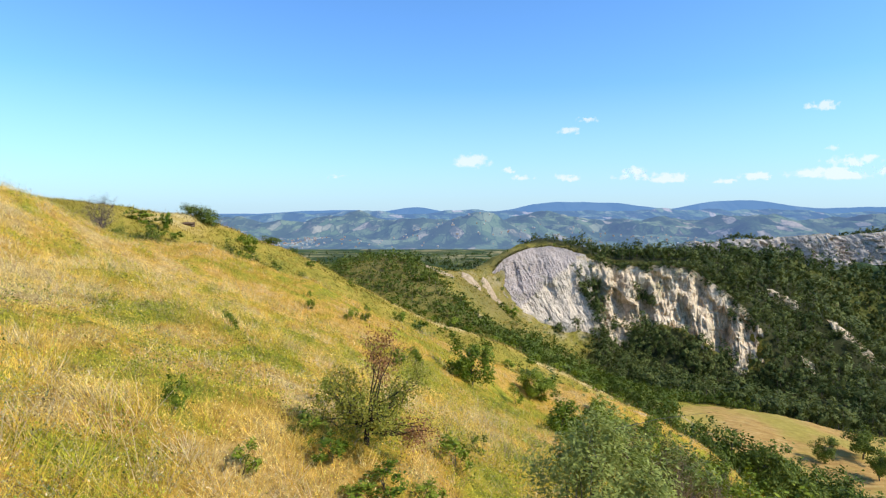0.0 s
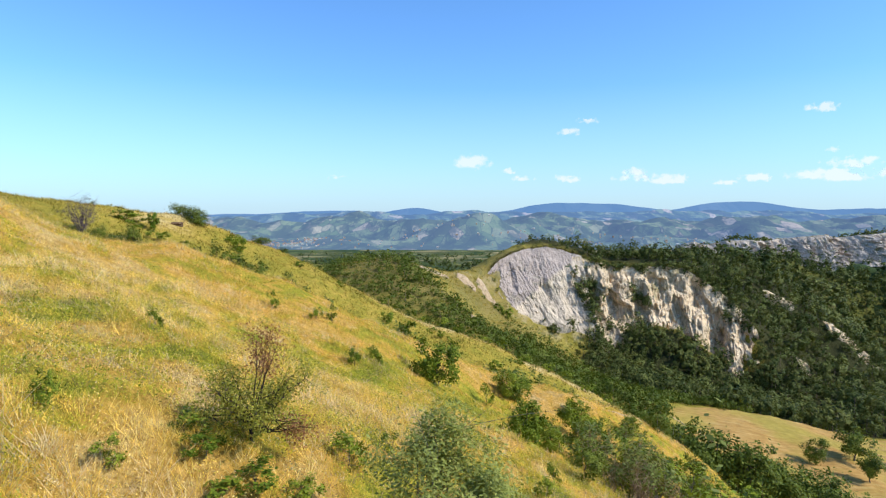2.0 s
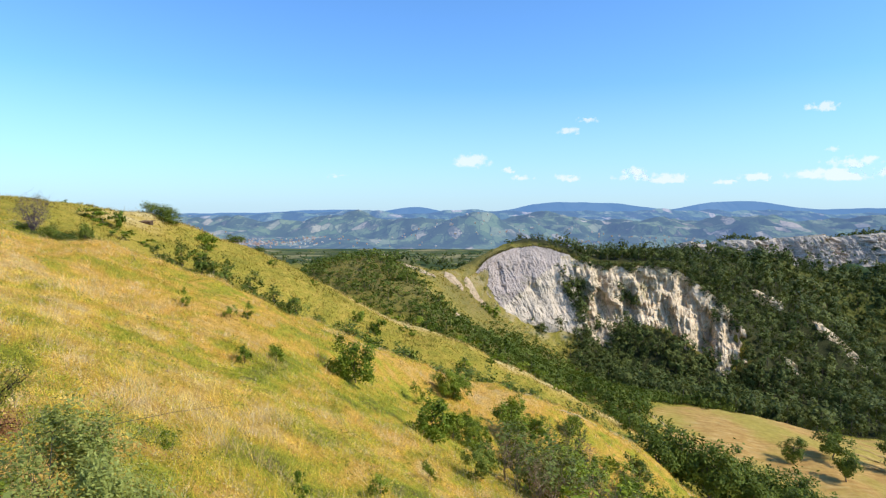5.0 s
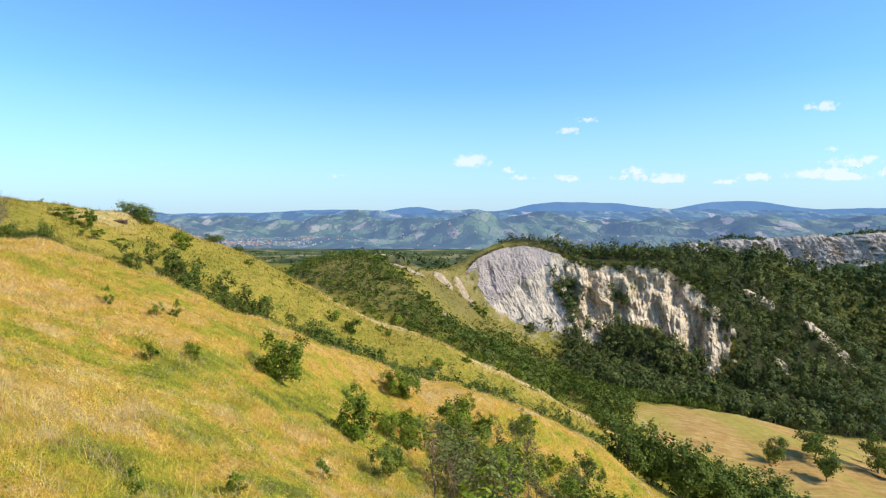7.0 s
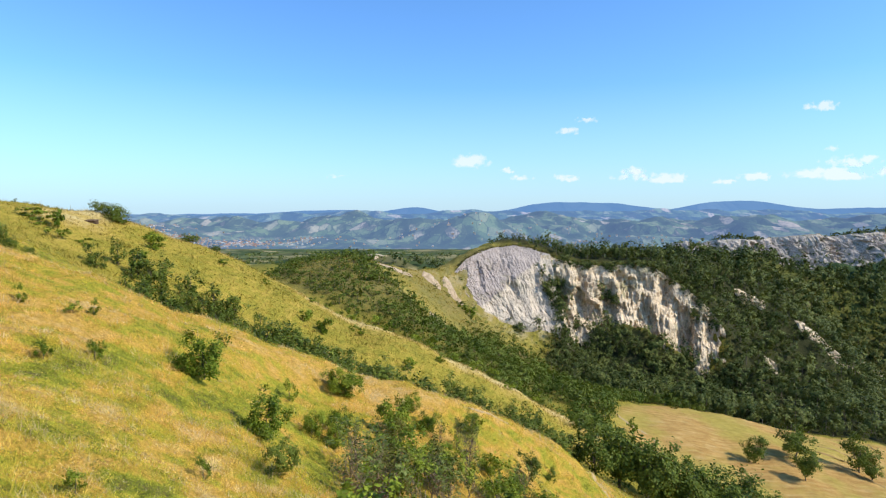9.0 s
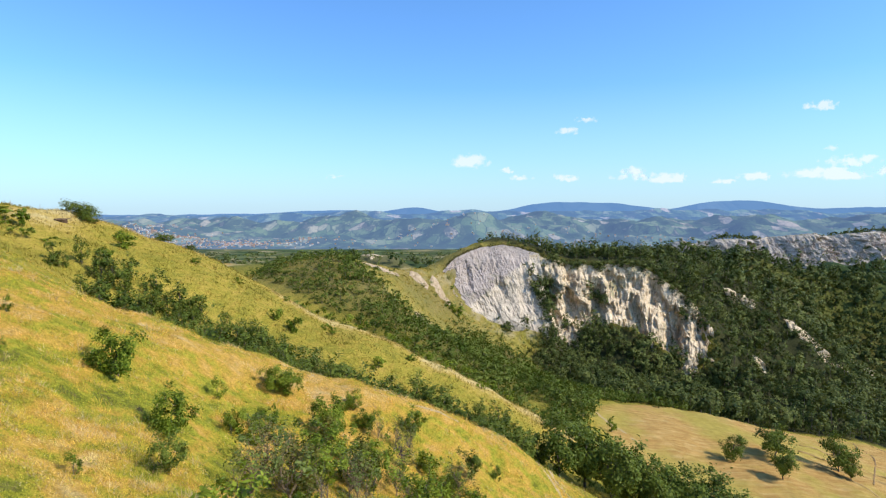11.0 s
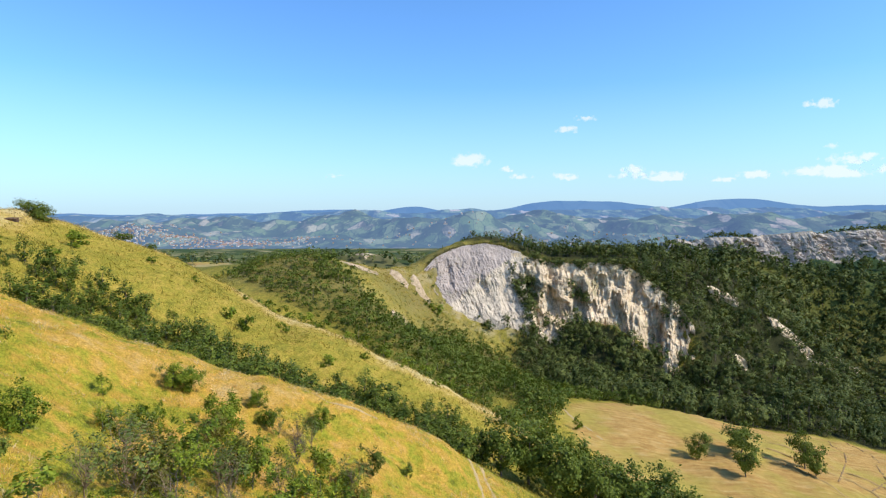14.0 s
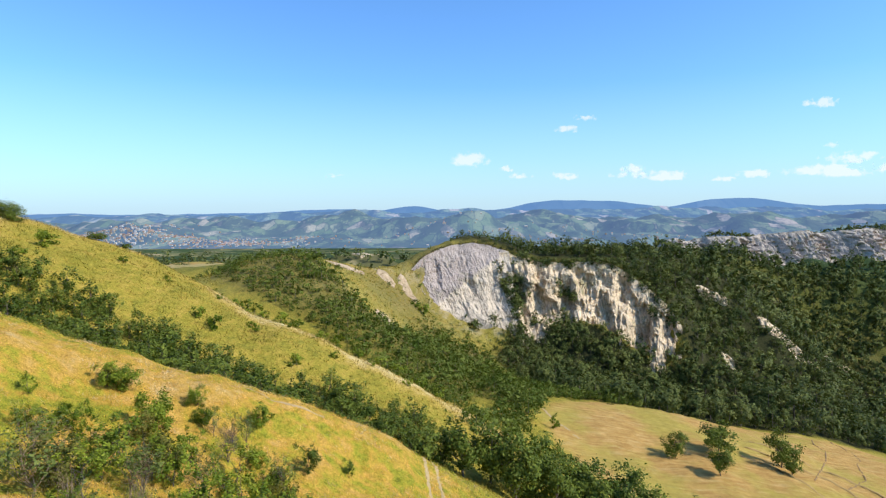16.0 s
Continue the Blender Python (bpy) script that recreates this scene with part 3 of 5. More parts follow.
def hill_range(name, label, material, y0, y1, base, top, seed, humps, nx=260, ny=46, rough=1.0, clay=()):
    r = np.random.default_rng(seed)
    xs, ys = np.linspace(-0.95 * y1, 0.95 * y1, nx), np.linspace(y0, y1, ny)
    x, y = np.meshgrid(xs, ys, indexing="ij")
    v = (y - y0) / (y1 - y0)
    h = np.zeros_like(x)
    for w, a in ((1100, 26), (520, 17), (230, 9), (110, 4), (50, 1.6)):
        for _ in range(5):
            p, t = r.uniform(0, 6.28), r.uniform(0, math.pi)
            k = math.pi / w
            h += rough * a * 0.42 * (0.65 - np.abs(np.sin(k * (x * math.cos(t) + y * math.sin(t)) + p + 1.3 * np.sin(0.5 * k * (x * math.sin(t) - y * math.cos(t)) + p))))
    z = base + (top - base) * v ** 0.8 + h * smooth(0, 0.25, v)
    for cx, w, a in humps:
        z += a * np.exp(-np.abs((x - cx) / w) ** 2.6) * smooth(0.3, 1, v)
    z = np.where(v <= 0, base - 30, np.maximum(z, base + 3.5 + 6 * v))
    ob = mesh_object(name, np.c_[x.ravel(), y.ravel(), z.ravel()], grid_faces(nx, ny), material)
    if clay:
        bare = sum(np.exp(-((x - cx) / wx) ** 2 - ((y - cy) / wy) ** 2) for cx, cy, wx, wy in clay)
        ob.data.attributes.new("clay", "FLOAT", "POINT").data.foreach_set("value", np.clip(bare, 0, 1).ravel().astype(np.float32))
    tagged(ob, label, "hills", kind="structure")
    return xs, ys, z


FIELDS = [(0.0, (0.04, 0.065, 0.03)), (0.3, (0.09, 0.135, 0.05)), (0.5, (0.16, 0.195, 0.08)), (0.7, (0.10, 0.14, 0.06)), (0.88, (0.20, 0.21, 0.11)), (1.0, (0.36, 0.28, 0.19))]
# third argument: painted haze glow, bluer with each farther range
M_RANGE_NEAR = hazed_land_material("hazy_fields", FIELDS, (0.084, 0.135, 0.282), 0.027, 0.8, True)
M_RANGE_MID = hazed_land_material("hazier_fields", FIELDS, (0.094, 0.178, 0.415), 0.022, 0.85)
M_RANGE_FAR = hazed_land_material("haze_blue_mountains", [(0.0, (0.03, 0.05, 0.03)), (1.0, (0.06, 0.08, 0.05))], (0.105, 0.222, 0.52), 0.004)
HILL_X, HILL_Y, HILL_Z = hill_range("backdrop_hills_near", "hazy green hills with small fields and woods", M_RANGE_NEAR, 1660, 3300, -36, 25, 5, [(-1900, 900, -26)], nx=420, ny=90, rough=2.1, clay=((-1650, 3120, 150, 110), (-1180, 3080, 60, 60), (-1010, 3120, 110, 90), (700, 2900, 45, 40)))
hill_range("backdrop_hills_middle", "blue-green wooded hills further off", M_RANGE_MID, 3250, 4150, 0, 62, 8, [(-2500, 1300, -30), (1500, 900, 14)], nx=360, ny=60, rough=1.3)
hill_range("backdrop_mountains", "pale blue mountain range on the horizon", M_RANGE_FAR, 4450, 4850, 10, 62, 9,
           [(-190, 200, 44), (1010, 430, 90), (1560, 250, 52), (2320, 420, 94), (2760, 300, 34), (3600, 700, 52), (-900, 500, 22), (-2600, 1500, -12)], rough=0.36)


def leaves(r, n, centres, spread, size, up=0.4, flat=0.55, lean=None, face=1.5):
    """Corners of n leaf-shaped quads strewn about the given centres."""
    c = centres[r.integers(0, len(centres), n)]
    p = c + r.normal(0, 1, (n, 3)) * spread
    nrm = r.normal(0, 1, (n, 3)) + (0, 0, up)
    if lean is not None:
        way = p - lean
        nrm = 0.75 * nrm + face * way / (np.linalg.norm(way, axis=1)[:, None] + 1e-6)
    nrm /= np.linalg.norm(nrm, axis=1)[:, None]
    a = np.cross(nrm, r.normal(0, 1, (n, 3)))
    a /= np.linalg.norm(a, axis=1)[:, None] + 1e-9
    b = np.cross(nrm, a)
    s = size * r.uniform(0.6, 1.35, (n, 1))
    return np.stack([p - a * s, p + b * s * flat, p + a * s, p - b * s * flat], 1).reshape(-1, 3)


def quads(n):
    return np.arange(4 * n).reshape(n, 4)


def crown_points(r, n, rx, h0, h1, lump=0.25, cone=0.0):
    """Clump centres on and in an uneven crown between two heights."""
    d = r.normal(0, 1, (n, 3))
    d /= np.linalg.norm(d, axis=1)[:, None]
    rad = r.uniform(0.45, 1.0, (n, 1)) ** 0.6 * (1 + lump * np.sin(3 * d[:, :1] + 2 * d[:, 1:2] * 2 + r.uniform(0, 6)) + lump * r.normal(0, 0.5, (n, 1)))
    p = d * rad
    p[:, 2] = np.maximum(p[:, 2], -0.85)
    p[:, :2] *= (1 - cone * (0.5 + 0.5 * p[:, 2:3]) + 0.4 * cone)
    return p * (rx, rx, (h1 - h0) / 2) + (0, 0, (h0 + h1) / 2)


def tube(pts, radii, sides=6):
    """A tapered bent tube: verts and quad faces."""
    pts, radii = np.array(pts, float), np.array(radii, float)
    n = len(pts)
    t = np.gradient(pts, axis=0)
    t /= np.linalg.norm(t, axis=1)[:, None] + 1e-9
    ref = np.where(np.abs(t[:, 2:3]) > 0.9, (1.0, 0, 0), (0, 0, 1.0))
    a = np.cross(t, ref)
    a /= np.linalg.norm(a, axis=1)[:, None]
    b = np.cross(t, a)
    ang = np.linspace(0, 2 * math.pi, sides, endpoint=False)
    v = pts[:, None] + radii[:, None, None] * (np.cos(ang)[None, :, None] * a[:, None] + np.sin(ang)[None, :, None] * b[:, None])
    i, j = np.meshgrid(np.arange(n - 1), np.arange(sides), indexing="ij")
    k = (j + 1) % sides
    f = np.stack([i * sides + j, i * sides + k, (i + 1) * sides + k, (i + 1) * sides + j], -1).reshape(-1, 4)
    return v.reshape(-1, 3), f


def joined(parts):
    vs, fs, o = [], [], 0
    for v, f in parts:
        vs.append(v)
        fs.append(f + o)
        o += len(v)
    return np.concatenate(vs), np.concatenate(fs)


def bent(r, a, b, n, wobble):
    t = np.linspace(0, 1, n)[:, None]
    p = np.array(a) * (1 - t) + np.array(b) * t
    return p + r.normal(0, wobble, (n, 3)) * np.sin(math.pi * np.linspace(0, 1, n))[:, None]


def limbs(r, h, girth, tips, fork=0.25, sides=5, twigs=0):
    """A trunk with limbs that reach for the given tips."""
    top = np.array((r.normal(0, 0.05 * h), r.normal(0, 0.05 * h), h * 0.7))
    trunk = bent(r, (0, 0, -0.3), top, 7, 0.03 * h)
    parts = [tube(trunk, np.linspace(girth, girth * 0.3, 7), sides + 1)]
    for tip in tips:
        u = r.uniform(fork, 0.95)
        start = trunk[int(u * 6)]
        limb = bent(r, start, tip, 5, 0.025 * h)
        g = girth * (1 - 0.65 * u) * 0.6
        parts.append(tube(limb, np.linspace(g, g * 0.15, 5), sides - 1))
        for _ in range(twigs):
            q = limb[r.integers(1, 5)]
            parts.append(tube(bent(r, q, q + r.normal(0, 1, 3) * (0.13 * h, 0.13 * h, 0.07 * h) + (0, 0, 0.09 * h), 3, 0.01 * h), (g * 0.28, g * 0.18, g * 0.07), 3))
    return joined(parts)


def tree(name, label, category, seed, h, rx, n_leaf, size, leaf, bark=None, h0=0.2, clumps=40, girth=0.02, twigs=0, n_limbs=10, spread=0.12, group="", lump=0.25, cone=0.0, flat=0.55):
    """One tree or shrub of height h: trunk with limbs, and a crown of single leaves in clumps."""
    r = np.random.default_rng(seed)
    base = tagged(new(name), label, category, group)
    cp = crown_points(r, clumps, rx * 0.85, h * h0, h * 0.96, lump, cone)
    tips = cp[r.permutation(clumps)[:n_limbs]]
    v, f = limbs(r, h, girth * h, tips, sides=6 if h > 3 else 5, twigs=twigs)
    mesh_object("trunk", v, f, bark or M_BARK, base)
    if n_leaf:
        lv = leaves(r, n_leaf, cp, np.array((rx, rx, h * 0.5)) * spread, size, flat=flat, lean=np.array((0, 0, h * (0.35 + 0.4 * h0))))
        lv[:, 2] = np.maximum(lv[:, 2], 0.02)
        mesh_object("crown", lv, quads(n_leaf), leaf, base, shade=False)
    return base


def plant(kind, x, y, size=1.0, turn=None, wide=1.0, sink=0.05):
    """Sets a copy of a built tree or shrub on the ground."""
    z = float(height(x, y)[0]) - sink
    m = pose(x, y, z, 0, 0, random.uniform(0, 360) if turn is None else turn) @ Matrix.Diagonal((size * wide, size * wide, size, 1))
    return copy_thing(kind, m)


# ---- woods and scrub too many to count ----
def strew(name, label, category, kinds, x, y, size, leaf, bark=None, seed=1, z=None):
    """Many trees or shrubs as one growth: kinds are (leaf corners, height) of unit shapes."""
    r = np.random.default_rng(seed)
    z = height(x, y) if z is None else z
    which = r.integers(0, len(kinds), len(x))
    parts, tones = [], []
    for k, (v, wide) in enumerate(kinds):
        i = np.flatnonzero(which == k)
        if not len(i):
            continue
        a = r.uniform(0, 6.28, len(i))
        c, s = np.cos(a)[:, None], np.sin(a)[:, None]
        w = (size[i] * r.uniform(0.8, 1.25, len(i)))[:, None]
        px = v[None, :, 0] * c - v[None, :, 1] * s
        py = v[None, :, 0] * s + v[None, :, 1] * c
        tones.append(np.repeat(r.random(len(i)) ** 1.4, len(v)))
        parts.append(np.stack([px * w + x[i][:, None], py * w + y[i][:, None], v[None, :, 2] * size[i][:, None] + z[i][:, None]], -1).reshape(-1, 3))
    v = np.concatenate(parts)
    base = tagged(new(name), label, category, kind="stuff")
    crown = mesh_object("foliage", v, quads(len(v) // 4), leaf, base, shade=False)
    a = crown.data.attributes.new("tone", "FLOAT", "POINT")
    a.data.foreach_set("value", np.concatenate(tones).astype(np.float32))
    n = len(x)
    ang = np.array([0, 2.1, 4.2])
    g = 0.022 * size[:, None]
    low = np.stack([x[:, None] + g * np.cos(ang), y[:, None] + g * np.sin(ang), z[:, None] - 0.3 + 0 * ang], -1)
    top = np.stack([x[:, None] + 0.3 * g * np.cos(ang), y[:, None] + 0.3 * g * np.sin(ang), z[:, None] + 0.7 * size[:, None] + 0 * ang], -1)
    vv = np.concatenate([low, top], 1).reshape(-1, 3)
    j = np.arange(3)
    f = np.stack([j, (j + 1) % 3, (j + 1) % 3 + 3, j + 3], 1)
    mesh_object("stems", vv, (np.arange(n)[:, None, None] * 6 + f[None]).reshape(-1, 4), bark or M_BARK, base)
    return base


def unit_kinds(seed, n, leaf_n, leaf_size, wide, h0, clumps, spread=0.15, lump=0.3, face=1.5):
    out = []
    for k in range(n):
        r = np.random.default_rng(seed + k)
        w = wide * r.uniform(0.8, 1.2)
        cp = crown_points(r, clumps, w * 0.85, h0, 0.97, lump)
        out.append((leaves(r, leaf_n, cp, np.array((w, w, 0.5)) * spread, leaf_size, up=0.5, lean=np.array((0, 0, 0.4)), face=face), w))
    return out


def jittered(poly, step, seed, keep=1.0):
    r = np.random.default_rng(seed)
    p = np.array(poly)
    gx, gy = np.meshgrid(np.arange(p[:, 0].min(), p[:, 0].max(), step), np.arange(p[:, 1].min(), p[:, 1].max(), step))
    x, y = gx.ravel() + r.uniform(-0.5, 0.5, gx.size) * step, gy.ravel() + r.uniform(-0.5, 0.5, gx.size) * step
    ok = inside(poly, x, y) & (r.random(gx.size) < keep)
    return x[ok], y[ok]


def off(x, y, poly):
    ok = ~inside(poly, x, y)
    return x[ok], y[ok]


r0 = np.random.default_rng(2)
wood_kinds = unit_kinds(100, 9, 270, 0.056, 0.40, 0.06, 22, spread=0.10, lump=0.35, face=2.2)
far_kinds = unit_kinds(150, 6, 110, 0.088, 0.40, 0.06, 16, spread=0.11, lump=0.35, face=2.2)
bush_kinds = unit_kinds(200, 7, 115, 0.086, 0.60, 0.02, 14, spread=0.12, face=2.0)

x, y = off(*jittered(WOOD, 5.3, 31), CARVED)
near = (x < 0.77 * y + 50) & (y < 410)
x, y = x[near], y[near]
slip_at = np.array([((1 - k) * np.array(p) + k * np.array(q)) for _, rim, foot, _ in SLIPS.values() for p, q in zip(rim, foot) for k in (0.0, 0.5, 1.0)])
gap = np.min(np.hypot(x[:, None] - slip_at[:, 0], y[:, None] - slip_at[:, 1]), 1)
x, y = x[gap > 1.6], y[gap > 1.6]
before = np.min(np.hypot(x[:, None] - slip_at[:, 0], (y[:, None] - slip_at[:, 1] + 4.5) / 1.5), 1)
low = smooth(280, 292, y) * smooth(150, 130, x)
wood_h = r0.uniform(4.5, 11.0, len(x)) * (1 - 0.12 * low) * (1 - 0.6 * smooth(80, 52, x) * smooth(330, 300, y)) * (0.5 + 0.5 * smooth(1.8, 3.8, before))
deep = (y > 318) | (x > 235)
strew("oak_wood", "dense dark green oak wood over the valley side", "woodland", wood_kinds, x[~deep], y[~deep], wood_h[~deep], M_LEAF_WOOD, seed=3)
strew("upper_oak_wood", "dark oak wood further up the valley side", "woodland", far_kinds, x[deep], y[deep], wood_h[deep], M_LEAF_WOOD, seed=26)

bx, by = slip_at[:, 0].repeat(4) + r0.normal(0, 2.2, 4 * len(slip_at)), slip_at[:, 1].repeat(4) - r0.uniform(3.5, 11, 4 * len(slip_at))
free = np.min(np.hypot(bx[:, None] - slip_at[:, 0], by[:, None] - slip_at[:, 1]), 1) > 1.8
strew("slip_bushes", "low dark bushes on the slope below the clay slips", "scrub", bush_kinds, bx[free], by[free], r0.uniform(1.8, 3.6, int(free.sum())), M_LEAF_WOOD, seed=20)
x, y = jittered(CLIFF_FOOT, 3.7, 43)
strew("cliff_foot_trees", "broad green trees crowding the foot of the cliff", "woodland", wood_kinds, x, y, r0.uniform(3.0, 6.5, len(x)) * (1 + 0.5 * smooth(108, 122, x)), M_LEAF_WOOD, seed=14)
x, y = jittered(KNOLL_WOOD, 2.6, 32, 0.92)
strew("knoll_scrub", "green shrubs crowded over the slope of the knoll", "scrub", bush_kinds, x, y, 1.2 + 3.8 * r0.random(len(x)) ** 1.4 * (0.55 + 0.45 * smooth(-30, 0, x)), M_LEAF_SCRUB, seed=4)
SCRUB = [(30, 240), (24, 212), (56, 168), (62, 168), (80, 190), (70, 212), (62, 246), (50, 254)]
x, y = jittered(SCRUB, 4.6, 33, 0.55)
strew("slope_scrub", "scattered low shrubs on the grassy valley slope", "scrub", bush_kinds, x, y, r0.uniform(1.2, 3.4, len(x)), M_LEAF_SCRUB, seed=5)
GULLY_EDGE = [(-60, 168), (-30, 164), (0, 146), (24, 138), (44, 130), (60, 138), (58, 158), (40, 160), (10, 166), (-30, 184), (-60, 190)]
x, y = jittered(GULLY_EDGE, 3.6, 34, 0.6)
strew("gully_scrub", "green bushes filling the gully behind the grassy spur", "scrub", bush_kinds, x, y, r0.uniform(1.4, 3.6, len(x)), M_LEAF_SCRUB, seed=6)
x, y = jittered([(-70, 200), (-30, 202), (-24, 226), (-30, 250), (-60, 260), (-90, 240)], 4.5, 35, 0.6)
strew("knoll_back_scrub", "low bushes along the far side of the knoll", "scrub", bush_kinds, x, y, r0.uniform(1.2, 2.6, len(x)), M_LEAF_SCRUB, seed=7)
x, y = jittered([(54, 156), (61, 160), (66, 169), (77, 179), (102, 183), (102, 190), (80, 196), (66, 214), (58, 204), (55, 178)], 3.1, 46, 0.95)
strew("valley_scrub", "young green trees crowding the end of the mown field", "scrub", bush_kinds, x, y, r0.uniform(2.2, 4.6, len(x)), M_LEAF_SCRUB, seed=18)
x, y = jittered([(51, 140), (62, 149), (64, 158), (67, 167), (60, 172), (52, 160)], 2.8, 47, 0.95)
strew("field_corner_scrub", "leafy young trees crowding the corner of the mown field", "scrub", bush_kinds, x, y, r0.uniform(2.4, 4.8, len(x)), M_LEAF_SCRUB, seed=23)
x, y = jittered([(44, 110), (58, 104), (66, 120), (64, 138), (60, 158), (48, 140), (44, 126)], 3.6, 36, 0.8)
strew("field_edge_scrub", "bushes and young trees between the field and the spur", "scrub", bush_kinds, x, y, r0.uniform(1.8, 4.2, len(x)), M_LEAF_SCRUB, seed=8)
x, y = jittered([(-12, 262), (26, 268), (40, 260), (52, 251), (36, 230), (18, 222), (0, 240)], 3.4, 44, 0.34)
x, y = np.r_[x, off(*jittered([(18, 262), (26, 276), (34, 288), (60, 294), (66, 289), (40, 287), (30, 276), (27, 262), (40, 258), (60, 255), (66, 250), (34, 246)], 3.0, 48, 0.5), CARVED)[0]], np.r_[y, off(*jittered([(18, 262), (26, 276), (34, 288), (60, 294), (66, 289), (40, 287), (30, 276), (27, 262), (40, 258), (60, 255), (66, 250), (34, 246)], 3.0, 48, 0.5), CARVED)[1]]
strew("saddle_scrub", "low scattered bushes on the grassy saddle", "scrub", bush_kinds, x, y, 0.5 + 1.9 * r0.random(len(x)) ** 2, M_LEAF_SCRUB, seed=15)
x, y = jittered([(-700, 700), (-100, 560), (420, 600), (900, 760), (900, 980), (420, 900), (-200, 960), (-800, 1100)], 14, 37, 0.55)
strew("valley_woods", "dark woods and hedges across the valley floor", "woodland", unit_kinds(300, 5, 34, 0.16, 0.55, 0.02, 9), x, y, r0.uniform(8, 14, len(x)), M_LEAF_WOOD, seed=9)
x, y = jittered([(-1250, 1200), (-500, 1020), (350, 1020), (900, 1150), (950, 1480), (-1250, 1500)], 21, 40, 0.42)
strew("plain_woods", "hedges and tree belts across the far plain", "woodland", unit_kinds(300, 5, 22, 0.2, 0.75, 0.02, 7), x, y, r0.uniform(5, 11, len(x)), M_LEAF_WOOD, seed=13)
x, y = jittered([(400, 1000), (560, 962), (700, 962), (930, 945), (940, 1010), (700, 1030), (420, 1050)], 7, 38, 0.7)
strew("ridge_woods", "trees along the top of the distant badland ridge", "woodland", unit_kinds(300, 5, 34, 0.16, 0.55, 0.02, 9), x, y, r0.uniform(5, 10, len(x)), M_LEAF_WOOD, seed=10)


def on_cliff(points, spots, seed, n=9, reach=3.0):
    """Places on a cliff face round the given shares along and down it."""
    r = np.random.default_rng(seed)
    out = []
    nu, nv = points.shape[:2]
    for u, w, k in spots:
        for _ in range(int(n * k)):
            i = int(np.clip(u * nu + r.normal(0, reach * k), 0, nu - 1))
            j = int(np.clip(w * nv + r.normal(0, reach * 1.3 * k), 0, nv - 1))
            out.append(points[i, j] + (0, -0.3, -0.5))
    return np.array(out)


r_far = np.random.default_rng(90)
far_u, far_v = r_far.random(260), 1 - 0.5 * r_far.random(260) ** 1.6
spots = P_FAR[(far_u * (P_FAR.shape[0] - 1)).astype(int), (far_v * (P_FAR.shape[1] - 1)).astype(int)]
strew("badland_scrub", "dark bushes dotted over the distant badland ribs", "scrub", unit_kinds(300, 5, 34, 0.16, 0.55, 0.02, 9), spots[:, 0], spots[:, 1], r_far.uniform(2.5, 6.0, 260), M_LEAF_SCRUB, seed=22, z=spots[:, 2] - 0.6)
x, y = jittered([(52, 283), (66, 282.5), (100, 283.5), (120, 282), (130, 283.5), (138, 278), (143.5, 269), (149, 265), (147, 277), (140, 286), (124, 289), (100, 288.5), (66, 288), (56, 289)], 2.0, 39, 0.9)
t_rim = r0.random(130)
grey_rim = P_GREY[(t_rim * (P_GREY.shape[0] - 1)).astype(int), 0]
strew("grey_rim_scrub", "low brownish shrubs along the top of the grey cliff", "scrub", bush_kinds, grey_rim[:, 0], grey_rim[:, 1] + r0.uniform(0.2, 3.0, 130), r0.uniform(0.6, 1.9, 130), M_LEAF_DULL, seed=25, z=grey_rim[:, 2] - 0.5)
strew("rim_shrubs", "dark shrubs and low trees along the rim of the cliff", "scrub", bush_kinds, x, y, r0.uniform(1.8, 4.2, len(x)) * (1 + 0.4 * smooth(122, 132, x)), M_LEAF_WOOD, seed=12, z=np.maximum(height(x, y), np.where(y > 279, 43.5 - 0.75 * np.maximum(x - 122, 0), -99)))
q = np.concatenate([on_cliff(P_TAN, [(0.07, 0.38, 2.0), (0.09, 0.55, 1.6), (0.06, 0.9, 1.6), (0.15, 0.78, 1.2), (0.30, 0.40, 1.3), (0.33, 0.70, 1.0), (0.27, 0.88, 2.2), (0.42, 0.93, 2.4), (0.55, 0.90, 1.6), (0.80, 0.25, 1.0), (0.12, 0.03, 0.9), (0.24, 0.02, 0.7), (0.35, 0.05, 1.0), (0.46, 0.03, 0.8), (0.57, 0.04, 0.8), (0.66, 0.03, 1.0), (0.74, 0.04, 1.2), (0.84, 0.05, 1.4), (0.92, 0.1, 1.6)], 71, reach=4.0),
                    on_cliff(P_GREY, [(0.98, 0.55, 1.2), (0.97, 0.78, 1.6), (0.80, 0.84, 0.8), (0.62, 0.95, 1.0)], 72, reach=4.0)])
clump = np.concatenate([on_cliff(P_GREY, [(0.95, 0.36, 1.6), (0.97, 0.52, 1.8), (0.93, 0.46, 1.0)], 73, n=7, reach=3.0), on_cliff(P_TAN, [(0.03, 0.40, 2.0), (0.05, 0.58, 1.6), (0.075, 0.32, 1.2), (0.345, 0.42, 1.3)], 74, n=7, reach=3.2)])
strew("cliff_trees", "dark green trees rooted in a hollow of the cliff", "woodland", wood_kinds, clump[:, 0], clump[:, 1] - 0.8, r0.uniform(2.6, 5.6, len(clump)), M_LEAF_WOOD, seed=19, z=clump[:, 2] - 1.2)
q = np.concatenate([q] + [on_cliff(p, [(0.1, 0.9, 0.8), (0.35, 0.95, 0.9), (0.6, 0.9, 0.9), (0.9, 0.8, 0.8), (0.5, 0.45, 0.5), (0.2, 0.3, 0.4), (0.8, 0.2, 0.5), (0.05, 0.2, 0.6), (0.95, 0.5, 0.6)], 75 + k, n=4, reach=3.0) for k, p in enumerate(P_SLIPS[:4])])
